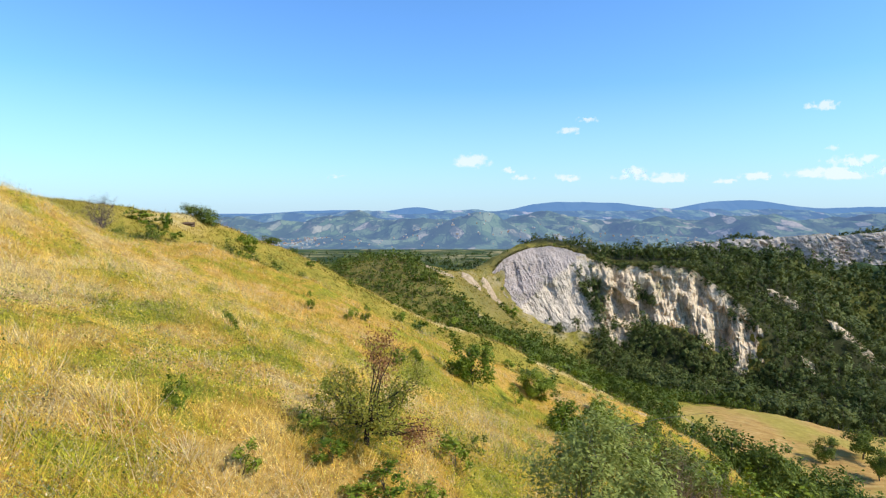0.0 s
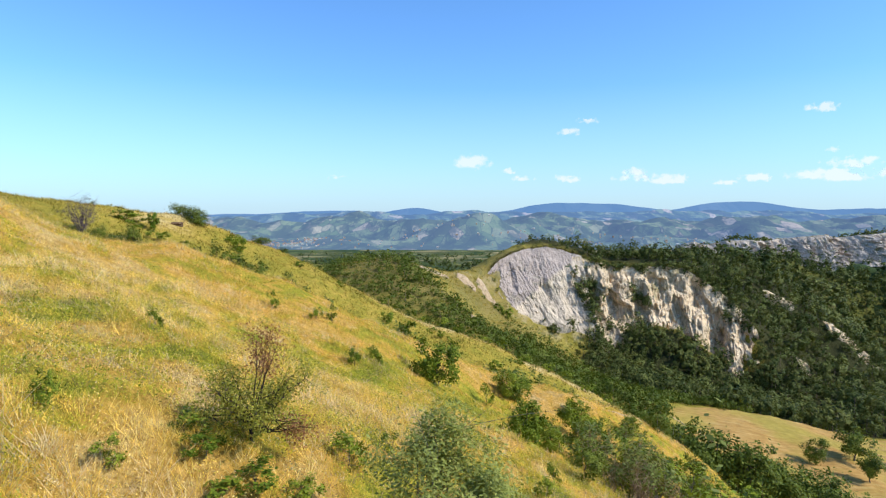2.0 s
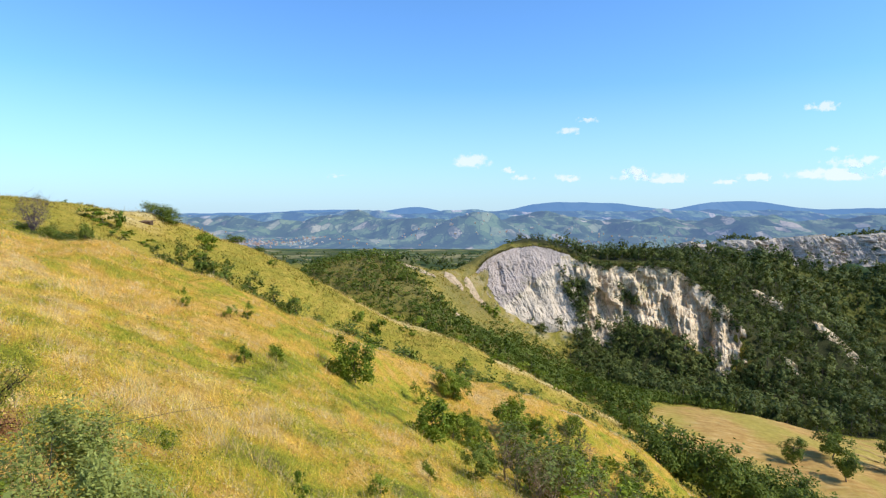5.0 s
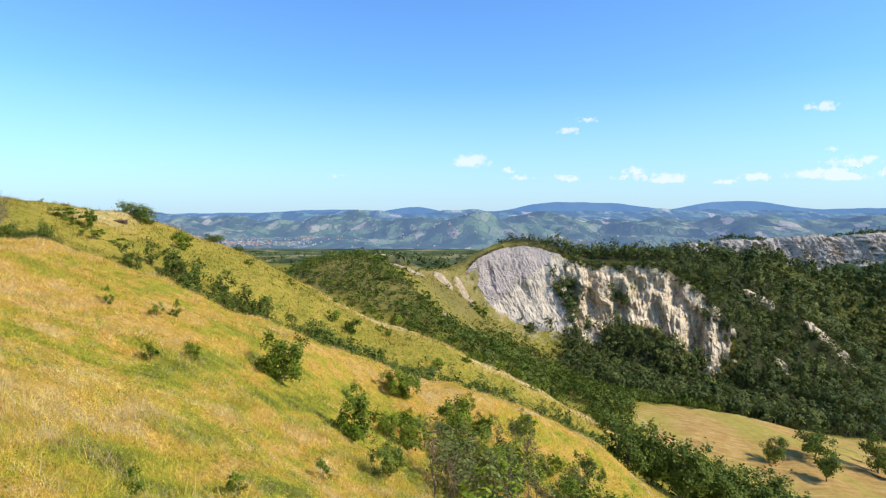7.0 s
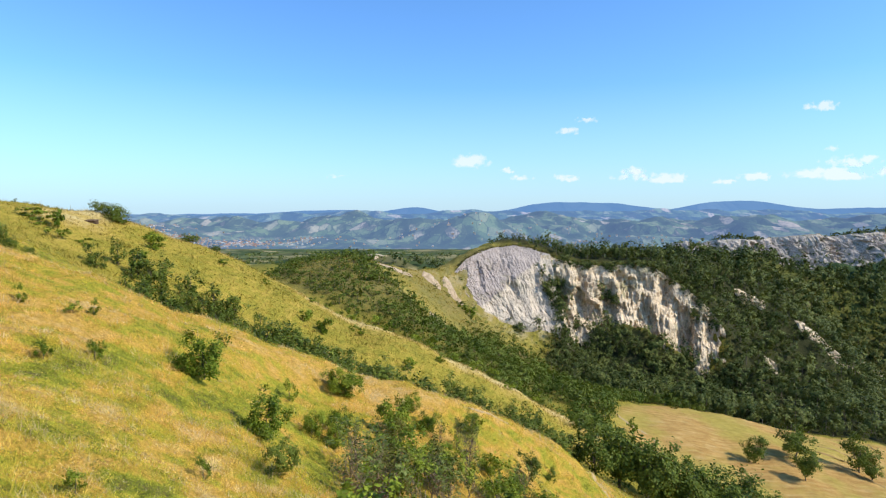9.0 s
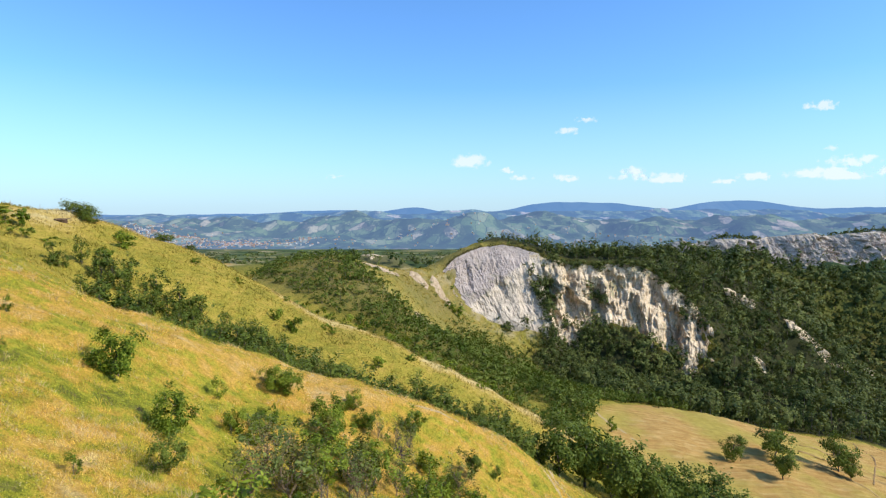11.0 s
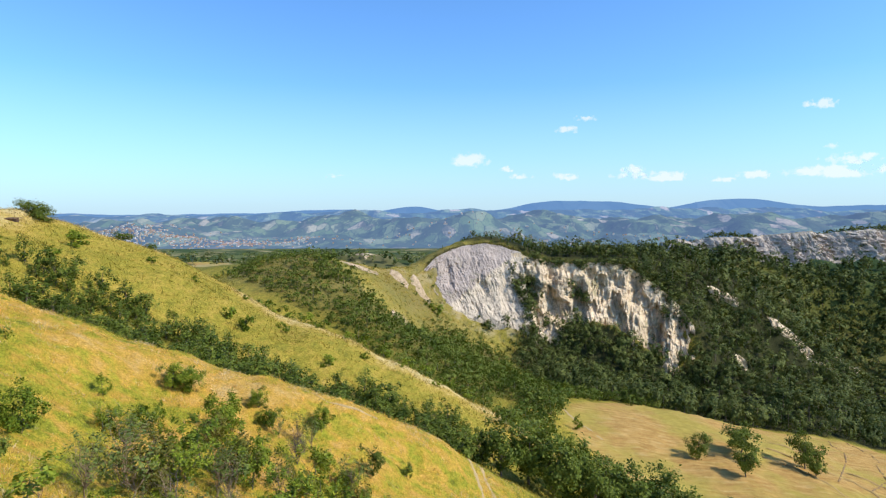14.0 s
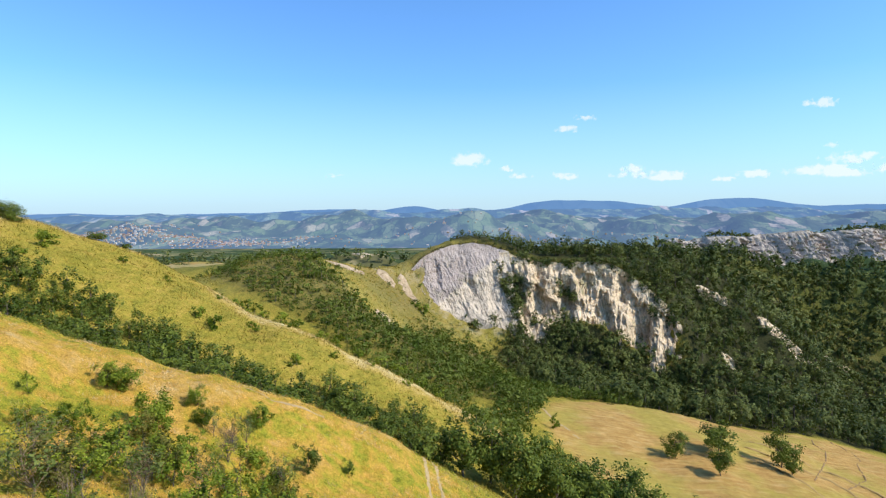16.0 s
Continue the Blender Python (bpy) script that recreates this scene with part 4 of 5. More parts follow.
strew("cliff_shrubs", "dark green shrubs clinging to ledges of the cliff", "scrub", bush_kinds, q[:, 0], q[:, 1], r0.uniform(1.6, 4.6, len(q)), M_LEAF_WOOD, seed=11, z=q[:, 2])


# ---- grass ----
def grass_material(name, stops, clear=0.35):
    g = Graph(name, 0.75, 0.15)
    hue = g.math("ADD", g.attr("hue"), g.math("MULTIPLY", g.math("SUBTRACT", g.island(), 0.5), 0.22))
    c = g.mix(1.0, g.ramp(hue, stops), g.ramp(g.attr("dim"), [(0.0, 0.50), (1.0, 1.25)]), "MULTIPLY")
    g.put(g.b.inputs["Base Color"], c)
    t = g.n.new("ShaderNodeBsdfTranslucent")
    g.put(t.inputs["Color"], c)
    s = g.n.new("ShaderNodeMixShader")
    s.inputs[0].default_value = clear
    g.l.new(g.b.outputs[0], s.inputs[1])
    g.l.new(t.outputs[0], s.inputs[2])
    g.l.new(s.outputs[0], g.n["Material Output"].inputs[0])
    return g.m


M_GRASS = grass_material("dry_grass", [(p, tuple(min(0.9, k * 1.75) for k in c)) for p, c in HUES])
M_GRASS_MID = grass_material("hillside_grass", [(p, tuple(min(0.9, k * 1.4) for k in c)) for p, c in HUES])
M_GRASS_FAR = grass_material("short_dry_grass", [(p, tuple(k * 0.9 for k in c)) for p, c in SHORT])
M_SEED = grass_material("pale_seed_heads", [(0, (0.52, 0.36, 0.14)), (0.5, (0.70, 0.51, 0.24)), (1, (0.84, 0.68, 0.40))])
M_HERB = grass_material("green_herbs", [(0, (0.06, 0.10, 0.014)), (0.3, (0.15, 0.20, 0.02)), (0.6, (0.38, 0.39, 0.03)), (1, (0.58, 0.48, 0.06))])
M_SAGE = grass_material("grey_green_herbs", [(0, (0.13, 0.14, 0.06)), (0.5, (0.29, 0.29, 0.12)), (1, (0.52, 0.45, 0.22))])
M_STALK = grass_material("brown_stalks", [(0, (0.10, 0.055, 0.035)), (0.5, (0.20, 0.12, 0.075)), (1, (0.34, 0.22, 0.14))])


def patchy(x, y, w, seed):
    """An uneven cover between 0 and 1."""
    r = np.random.default_rng(seed)
    v = np.zeros_like(x)
    for k in (1.0, 2.3, 5.1):
        for _ in range(3):
            t, p = r.uniform(0, math.pi), r.uniform(0, 6.28)
            v += np.sin(2 * math.pi * k / w * (x * math.cos(t) + y * math.sin(t)) + p + 1.5 * np.sin(k * 3 / w * (x * math.sin(t) - y * math.cos(t)))) / k ** 0.6
    return 1 / (1 + np.exp(-1.3 * v))


def sown(r, n, x0, x1, y0, y1, power=1.0):
    """Places strewn in a strip, thicker towards y0."""
    y = y0 + (y1 - y0) * r.random(n) ** power
    half = 0.8 * y + 6
    x = r.random(n) * (np.minimum(x1, 40 + half) - np.maximum(x0, -half)) + np.maximum(x0, -half)
    return x, y


def grass(name, label, n, area, h, w, material, seed, per, reach, cover=None, power=1.0, lift=0.0, category="grass", vary=0.15):
    """Tufts of blades that lean outwards, each tuft of one tone."""
    r = np.random.default_rng(seed)
    x, y = sown(r, n, *area, power)
    if cover:
        ok = r.random(n) < cover(x, y)
        x, y = x[ok], y[ok]
    m = len(x)
    tone = hue_at(x, y) + r.normal(0, vary, m) + lift
    size = (r.uniform(0.5, 1.2, m) * np.where(r.random(m) < 0.12, 1.6, 1.0) * (0.6 + 0.8 * patchy(x, y, 14, 77))).repeat(per)
    k = m * per
    a, d = r.uniform(0, 6.28, k), np.sqrt(r.random(k))
    rad = reach * size * d
    bx, by = x.repeat(per) + np.cos(a) * rad, y.repeat(per) + np.sin(a) * rad
    hh = h * size * (1.1 - 0.45 * d) * r.uniform(0.75, 1.2, k)
    lean = hh * (0.3 + 0.9 * d) * r.uniform(0.3, 1.5, k)
    p = np.c_[bx, by, height(bx, by) - 0.04]
    s = r.uniform(0, 6.28, k)
    ww = w * (0.7 + y.repeat(per) / 60) * r.uniform(0.6, 1.4, k)
    side = np.c_[np.cos(s), np.sin(s), 0 * s] * ww[:, None]
    tip = p + np.c_[np.cos(a) * lean - 0.08 * hh, np.sin(a) * lean, hh]
    v = np.stack([p - side, p + side, tip], 1).reshape(-1, 3)
    ob = mesh_object(name, v, np.arange(3 * k).reshape(k, 3), material, shade=False)
    at = ob.data.attributes.new("hue", "FLOAT", "POINT")
    at.data.foreach_set("value", tone.repeat(per * 3).astype(np.float32))
    at = ob.data.attributes.new("dim", "FLOAT", "POINT")
    at.data.foreach_set("value", np.clip(0.6 + 0.35 * layered(x / 1.1, y / 1.5, 88, 2) + r.normal(0, 0.2, m), 0, 1).repeat(per * 3).astype(np.float32))
    return tagged(ob, label, category, kind="stuff"), tip, tone.repeat(per)


NEAR, MID = (-40, 15, 5.5, 32), (-60, 46, 29, 82)
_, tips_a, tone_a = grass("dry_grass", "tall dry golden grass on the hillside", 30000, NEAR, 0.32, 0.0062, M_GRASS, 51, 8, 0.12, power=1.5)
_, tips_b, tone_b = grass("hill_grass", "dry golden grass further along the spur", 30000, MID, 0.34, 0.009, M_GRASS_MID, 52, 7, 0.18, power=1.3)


grass("wild_oats", "bleached feathery clumps of wild oats in the dry grass", 8000, NEAR, 0.42, 0.0085, M_SEED, 63, 10, 0.15, cover=lambda x, y: smooth(0.5, 0.8, patchy(x, y, 5, 45)), power=1.5, lift=0.1)
grass("hill_oats", "bleached grass in patches along the spur", 9000, MID, 0.40, 0.012, M_SEED, 64, 7, 0.22, cover=lambda x, y: smooth(0.55, 0.85, patchy(x, y, 8, 46)), power=1.3)


def weeds(name, label, n, area, per, reach, h, size, seed, cover, power=1.0, material=M_HERB):
    """Leafy green weeds in low mounds among the grass."""
    r = np.random.default_rng(seed)
    x, y = sown(r, n, *area, power)
    ok = r.random(n) < cover(x, y)
    x, y = x[ok], y[ok]
    m = len(x)
    big = r.uniform(0.5, 1.5, m)
    k = m * per
    a, d = r.uniform(0, 6.28, k), np.sqrt(r.random(k))
    g = big.repeat(per)
    p = np.c_[x.repeat(per) + np.cos(a) * reach * g * d, y.repeat(per) + np.sin(a) * reach * g * d, 0 * a]
    p[:, 2] = height(p[:, 0], p[:, 1]) + h * g * (1 - 0.7 * d * d) * r.uniform(0.15, 1.0, k)
    s = size * (0.75 + y.repeat(per) / 60)
    q = leaves(r, k, np.zeros((1, 3)), 0.0, 1.0, up=1.0, flat=0.45).reshape(k, 4, 3) * s[:, None, None] + p[:, None]
    ob = mesh_object(name, q.reshape(-1, 3), quads(k), material, shade=False)
    at = ob.data.attributes.new("hue", "FLOAT", "POINT")
    tones = np.clip((hue_at(x, y) if material is M_GRASS else 0.6) + (0.18 if material is M_GRASS else 0.3) * r.normal(0, 1, m), 0, 1)
    at.data.foreach_set("value", tones.repeat(per * 4).astype(np.float32))
    at = ob.data.attributes.new("dim", "FLOAT", "POINT")
    at.data.foreach_set("value", r.uniform(0.5, 1, m).repeat(per * 4).astype(np.float32))
    return tagged(ob, label, "weeds", kind="stuff")


weeds("green_weeds", "leafy green weeds growing among the dry grass", 10000, NEAR, 18, 0.26, 0.40, 0.030, 53, lambda x, y: smooth(0.66, 0.40, hue_at(x, y)) * 0.95 + 0.08, 1.5)
weeds("meadow_herbs", "fine mixed herbs in cushions among the dry grass", 10000, NEAR, 13, 0.22, 0.36, 0.022, 59, lambda x, y: 0.25 + 0.75 * patchy(x, y, 4, 39), 1.6, M_GRASS)
weeds("sage_weeds", "feathery grey-green weeds in patches among the grass", 5200, NEAR, 26, 0.26, 0.55, 0.022, 57, lambda x, y: smooth(0.55, 0.8, patchy(x, y, 9, 31)) * smooth(24, 12, y), 1.4, M_SAGE)
weeds("brown_weeds", "withered brown weed stalks among the grass", 2600, NEAR, 16, 0.18, 0.6, 0.02, 58, lambda x, y: smooth(0.6, 0.85, patchy(x, y, 6, 37)) * 0.8, 1.4, M_STALK)
weeds("hill_weeds", "green weeds in patches on the spur", 8000, MID, 11, 0.34, 0.38, 0.032, 54, lambda x, y: smooth(0.58, 0.26, hue_at(x, y)) * 0.8 + 0.06)
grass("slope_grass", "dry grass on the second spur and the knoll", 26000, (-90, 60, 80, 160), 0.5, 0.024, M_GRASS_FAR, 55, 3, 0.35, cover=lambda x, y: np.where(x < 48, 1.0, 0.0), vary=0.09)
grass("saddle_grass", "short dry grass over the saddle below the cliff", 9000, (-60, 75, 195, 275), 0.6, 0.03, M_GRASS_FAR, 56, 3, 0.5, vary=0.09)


def seed_heads(name, label, tips, tone, share, size, cover, seed):
    r = np.random.default_rng(seed)
    ok = r.random(len(tips)) < share * cover(tips[:, 0], tips[:, 1]) * (0.25 + smooth(0.45, 0.85, tone))
    t = tips[ok].repeat(3, 0)
    n = len(t)
    t = t + r.normal(0, 0.028, (n, 3))
    s = size * (0.75 + t[:, 1] / 60) * r.uniform(0.5, 1.3, n)
    v = leaves(r, n, np.zeros((1, 3)), 0.0, 1.0, up=0.0, flat=0.38).reshape(n, 4, 3) * s[:, None, None] + t[:, None]
    ob = mesh_object(name, v.reshape(-1, 3), quads(n), M_SEED, shade=False)
    at = ob.data.attributes.new("hue", "FLOAT", "POINT")
    at.data.foreach_set("value", r.random(n).repeat(4).astype(np.float32))
    at = ob.data.attributes.new("dim", "FLOAT", "POINT")
    at.data.foreach_set("value", r.random(n).repeat(4).astype(np.float32))
    return tagged(ob, label, "grass", kind="stuff")


seed_heads("seed_heads", "pale feathery seed heads of wild oats", tips_a, tone_a, 0.20, 0.026, lambda x, y: patchy(x, y, 7, 21), 61)
seed_heads("hill_seed_heads", "pale seed heads along the spur", tips_b, tone_b, 0.12, 0.022, lambda x, y: patchy(x, y, 7, 21), 62)


# ---- trees and shrubs one by one ----
def place_all(kinds, rows, group=""):
    """rows: x, y, height, half width."""
    for n, (x, y, h, w) in enumerate(rows):
        k = kinds[n % len(kinds)]
        nominal, wide = k["nominal"], k["wide"]
        ob = plant(k, x, y, h / nominal, wide=(w / wide) / (h / nominal))
        if group:
            tagged(ob, group=group)


def kinds_of(n, name, label, category, seed, h, rx, *args, **kw):
    out = []
    for i in range(n):
        k = tree(name, label, category, seed + i, h, rx, *args, **kw)
        k["nominal"], k["wide"] = h, rx
        out.append(k)
    return out


def retire(kinds):
    """Takes away the patterns that the copies were made from."""
    for k in kinds:
        for o in (*k.children_recursive, k):
            bpy.data.objects.remove(o)


oak = kinds_of(3, "oak_shrub", "bushy young oak with dense green leaves in dry grass", "shrub", 400, 2.6, 1.3, 3200, 0.075, M_LEAF_SHRUB, h0=0.05, clumps=34, girth=0.014)
place_all(oak, [(2.1, 38.6, 3.2, 1.7), (9.1, 53.3, 2.4, 1.7), (7.3, 34.8, 2.9, 1.5), (8.2, 52.6, 2.5, 1.3), (13.7, 49.5, 3.7, 1.75), (20.5, 56.6, 2.2, 1.3), (16.4, 53.6, 1.8, 1.1),
                (9.9, 44.0, 1.9, 1.0), (10.1, 41.5, 2.0, 1.0), (14.9, 55.2, 2.0, 1.0), (8.7, 41.8, 1.9, 0.9), (23.8, 49.7, 1.7, 1.1), (21.8, 50.9, 1.7, 1.0)], "oak shrubs on the spur")
small = kinds_of(3, "small_bush", "small green bush growing out of dry grass", "shrub", 420, 1.2, 0.55, 620, 0.05, M_LEAF_SHRUB, h0=0.02, clumps=14, girth=0.014, n_limbs=6)
place_all(small, [(5.9, 45.8, 1.8, 0.7), (-8.0, 36.4, 1.2, 0.45), (-5.6, 37.6, 0.9, 0.6), (-6.1, 17.3, 0.7, 0.3), (-4.8, 38.5, 1.2, 0.5), (-2.0, 29.3, 1.1, 0.55), (-1.3, 32.4, 1.2, 0.5), (21.4, 51.2, 1.5, 0.5),
                  (11.2, 43.7, 2.2, 0.6), (8.6, 40.8, 1.8, 0.7), (9.9, 46.5, 1.5, 0.5), (24.3, 50.1, 1.9, 0.9), (5.7, 19.0, 1.0, 0.45), (3.8, 16.4, 0.8, 0.4), (-1.5, 33.2, 1.0, 0.5), (7.2, 25.6, 1.1, 0.45),
                  (-2.6, 13.2, 0.7, 0.35), (-4.4, 9.8, 0.75, 0.3), (0.3, 12.4, 0.8, 0.5), (1.0, 14.5, 0.6, 0.4), (-1.9, 10.3, 0.55, 0.5), (-0.9, 10.1, 0.5, 0.5), (-2.5, 10.8, 0.5, 0.45), (-0.2, 10.5, 0.5, 0.45), (-1.4, 9.5, 0.45, 0.5), (-3.1, 9.3, 0.6, 0.35), (-0.4, 9.3, 0.4, 0.4)], "small bushes in the grass")
dark = kinds_of(2, "dark_bush", "compact dark green bush beside the track", "shrub", 440, 2.6, 1.1, 2400, 0.07, M_LEAF_TREE, h0=0.04, clumps=26, girth=0.014)
place_all(dark, [(25.7, 53.4, 2.9, 1.1), (28.5, 58.5, 1.7, 0.8), (9.5, 29.0, 2.2, 1.0)], "dark bushes by the track")
slope = kinds_of(3, "slope_bush", "rounded bush alone on the grassy slope", "shrub", 460, 2.4, 1.4, 420, 0.17, M_LEAF_SHRUB, h0=0.02, clumps=14, girth=0.014, n_limbs=5)
place_all(slope, [(-3.9, 108.9, 2.5, 1.3), (-7.4, 110.8, 2.6, 1.7), (-35.8, 112.9, 2.8, 2.4), (0.7, 115.6, 1.5, 1.1), (17.5, 112.1, 1.9, 1.2), (-34.5, 108.6, 3.5, 1.6), (12.5, 120.6, 1.1, 0.8), (2.4, 113.1, 1.7, 1.0),
                  (-3.5, 107.9, 2.9, 1.5), (12.1, 104.5, 2.5, 1.5), (-43.9, 96.7, 3.4, 1.2), (-46, 95.5, 1.8, 2.4), (-41.5, 92.5, 1.6, 1.8), (-49, 98, 2.0, 2.6), (-39, 95, 1.4, 1.4), (-33, 100, 1.5, 1.8),
                  (-26, 120, 1.6, 1.2), (-18, 122, 1.4, 1.0), (-66, 118, 1.8, 0.7), (-62, 121, 2.0, 0.9), (-24, 147, 1.6, 1.0), (-18, 146, 2.2, 1.5), (-13, 144.5, 2.8, 1.9), (-9, 140, 2.5, 1.6), (-4.5, 134.5, 3.0, 2.0), (-1.5, 131.5, 2.6, 1.5), (2.5, 130, 3.4, 1.7), (6.5, 129.5, 2.6, 1.4), (12, 128, 2.6, 1.7), (15.5, 127, 3.0, 1.6), (20, 125, 2.8, 1.7), (25, 123.5, 2.7, 1.6), (28.5, 123.5, 3.2, 1.7), (33, 123, 2.8, 1.7), (37, 122.5, 3.0, 1.6), (24, 118, 1.3, 0.9), (31, 116, 1.6, 1.1), (-10, 128, 1.5, 1.0), (6, 124, 1.4, 1.0), (66.3, 148.6, 3.6, 1.5), (30.1, 247.0, 5.0, 3.6), (27.0, 249.0, 3.4, 2.6)], "bushes on the second spur")
hill = kinds_of(2, "hilltop_tree", "low round tree on the crest of the hill", "tree", 480, 3.8, 1.9, 1500, 0.16, M_LEAF_TREE, h0=0.0, clumps=60, spread=0.16, girth=0.02)
place_all(hill, [(-48.4, 115.5, 2.3, 1.5), (-45.8, 116.0, 2.9, 2.1), (-43.7, 114.8, 2.8, 2.2), (-36.5, 129.0, 2.2, 2.2), (-33.0, 134.0, 1.6, 1.6)], "trees on the hilltop")
place_all(hill, [(-36.6, 68.3, 2.0, 1.2), (-35.0, 68.6, 1.5, 1.3), (-33.0, 68.6, 3.2, 0.9), (-34.2, 67.4, 1.4, 1.2), (-31.8, 68.8, 1.5, 1.0), (-40.2, 69.0, 1.2, 1.0), (-44.6, 69.6, 1.6, 0.8), (-37.8, 66.6, 1.1, 1.0), (-30.2, 69.4, 1.6, 0.9)], "hedge behind the spur")
M_TWIG_GREY = bark_material("greyish_twigs", (0.07, 0.05, 0.052), (0.17, 0.125, 0.13))
bare = kinds_of(2, "bare_tree", "leafless grey tree with a fan of thin twigs", "tree", 500, 4.0, 1.6, 0, 0.1, None, M_TWIG_GREY, h0=0.35, clumps=60, girth=0.018, twigs=9, n_limbs=30)
for k in bare:
    rb = np.random.default_rng(9)
    tw = leaves(rb, 420, crown_points(rb, 40, 1.3, 1.0, 3.8), 0.18, 0.30, up=0.0, flat=0.045)
    mesh_object("brushwood", tw, quads(420), M_TWIG_GREY, k, shade=False)
place_all(bare, [(-38.4, 68.0, 5.2, 2.1), (19.9, 49.4, 3.0, 1.0)], "bare trees")
M_TWIG_PALE = bark_material("bleached_wood", (0.15, 0.10, 0.055), (0.34, 0.25, 0.15))
dead = kinds_of(3, "dead_shrub", "dead shrub of pale bare stems in the thicket", "shrub", 510, 3.0, 1.1, 0, 0.1, None, M_TWIG_PALE, h0=0.35, clumps=40, girth=0.017, twigs=5, n_limbs=14)
place_all(dead, [(13.5, 37.5, 3.6, 1.3), (16.5, 33.5, 3.4, 1.5), (18.0, 38.5, 3.2, 1.4), (20.5, 42.5, 3.0, 1.3), (22.5, 36.0, 3.0, 1.4), (12.0, 33.0, 3.0, 1.2), (15.0, 36.2, 3.2, 1.2), (19.4, 35.0, 3.4, 1.3), (24.0, 40.5, 2.8, 1.2)], "dead shrubs in the thicket")
field = kinds_of(3, "field_tree", "spreading oak standing in the mown field", "tree", 520, 9.0, 4.0, 2800, 0.27, M_LEAF_TREE, h0=0.2, lump=0.38, clumps=30, spread=0.13, girth=0.022, n_limbs=14)
place_all(field, [(94.8, 143.3, 6.4, 2.9), (102.0, 134.6, 7.4, 3.0), (107.6, 147.9, 8.4, 4.6), (123.6, 147.6, 8.8, 3.9), (123.6, 143.0, 5.0, 2.2)], "trees in the mown field")
road = kinds_of(4, "track_oak", "dark leafy oak in the row beside the track", "tree", 540, 8.0, 3.4, 2400, 0.23, M_LEAF_TREE, h0=0.14, clumps=40, girth=0.022, n_limbs=12)
place_all(road, [(41.0, 88.5, 9.0, 3.8), (45.5, 91.0, 10.8, 4.5), (49.0, 87.5, 9.6, 3.8), (52.0, 93.0, 10.6, 4.3), (55.5, 89.0, 9.4, 3.8), (58.5, 95.0, 10.4, 4.2), (61.0, 90.0, 9.4, 3.8), (65.5, 97.0, 10.2, 4.2), (70.0, 101.0, 10.0, 4.2),
                 (68.0, 92.0, 8.4, 3.6), (74.0, 99.0, 9.0, 3.8), (79.0, 95.0, 8.4, 3.7), (84.0, 99.0, 8.6, 3.8), (74.5, 88.0, 8.0, 3.6), (90.0, 96.0, 8.0, 3.6), (96.0, 99.0, 8.2, 3.6), (62.0, 103.0, 7.0, 3.2), (56.0, 102.0, 6.6, 3.0), (103, 96, 8, 3.6)], "oaks along the track")

# the line of small trees down the first gully
gully = kinds_of(5, "gully_tree", "slim green tree in the line along the gully", "tree", 560, 4.6, 1.7, 620, 0.17, M_LEAF_TREE, h0=0.04, clumps=22, girth=0.016, n_limbs=9)
rg = np.random.default_rng(12)
GULLY = [(-44, 78), (-31, 94), (-23, 98), (-14, 98), (-8, 101), (-3, 96), (3, 100), (9, 98), (20, 100), (30, 103), (38, 102), (41, 94), (36, 86), (26, 79), (16, 73), (4, 68), (-8, 70), (-25, 74)]
gx, gy = jittered(GULLY, 2.4, 42, 0.97)
rows = [(a, b, h, h * rg.uniform(0.32, 0.5)) for a, b, h in zip(gx, gy, rg.uniform(2.4, 5.6, len(gx)) * (1 - 0.1 * smooth(0, -14, gx))) if not (a < -24 and b < 86)]
place_all(gully, rows, "trees in the first gully")

# the thicket under the spur
thicket = kinds_of(4, "thicket_shrub", "tangled green shrub in the thicket under the spur", "shrub", 600, 3.2, 1.3, 950, 0.088, M_LEAF_SHRUB, h0=0.08, clumps=20, spread=0.09, lump=0.35, girth=0.012, twigs=2, n_limbs=12)
ashen = kinds_of(3, "grey_shrub", "grey-green shrub with many bare pale twigs", "shrub", 620, 3.2, 1.2, 330, 0.075, M_LEAF_OLIVE, M_TWIG_PALE, h0=0.3, clumps=26, spread=0.08, girth=0.012, twigs=6, n_limbs=20)
gold = kinds_of(2, "yellow_shrub", "yellow-green leafy shrub in the thicket", "shrub", 640, 3.0, 1.2, 900, 0.09, M_LEAF_YELLOW, h0=0.05, clumps=26, girth=0.012, n_limbs=10)
THICKET = [(12.5, 30), (11.5, 40), (14, 46.5), (20, 49), (24.5, 51.5), (28, 49), (31, 43), (36, 30), (36, 18), (20, 18), (15, 22)]
tx, ty = jittered(THICKET, 2.2, 41, 0.95)
rt = np.random.default_rng(14)
pick = rt.choice(3, len(tx), p=(0.56, 0.30, 0.14))
hh = rt.uniform(1.6, 4.6, len(tx))
for k, kinds in enumerate((thicket, ashen, gold)):
    place_all(kinds, [(a, b, h, h * rt.uniform(0.34, 0.56)) for a, b, h in zip(tx[pick == k], ty[pick == k], hh[pick == k])], "thicket shrubs")
place_all(ashen, [(19.0, 53.0, 3.2, 1.2), (17.5, 52.5, 2.7, 1.0), (20.2, 53.0, 3.6, 1.2)], "thicket shrubs")
place_all(gold, [(14.2, 47.0, 3.6, 1.3)], "thicket shrubs")

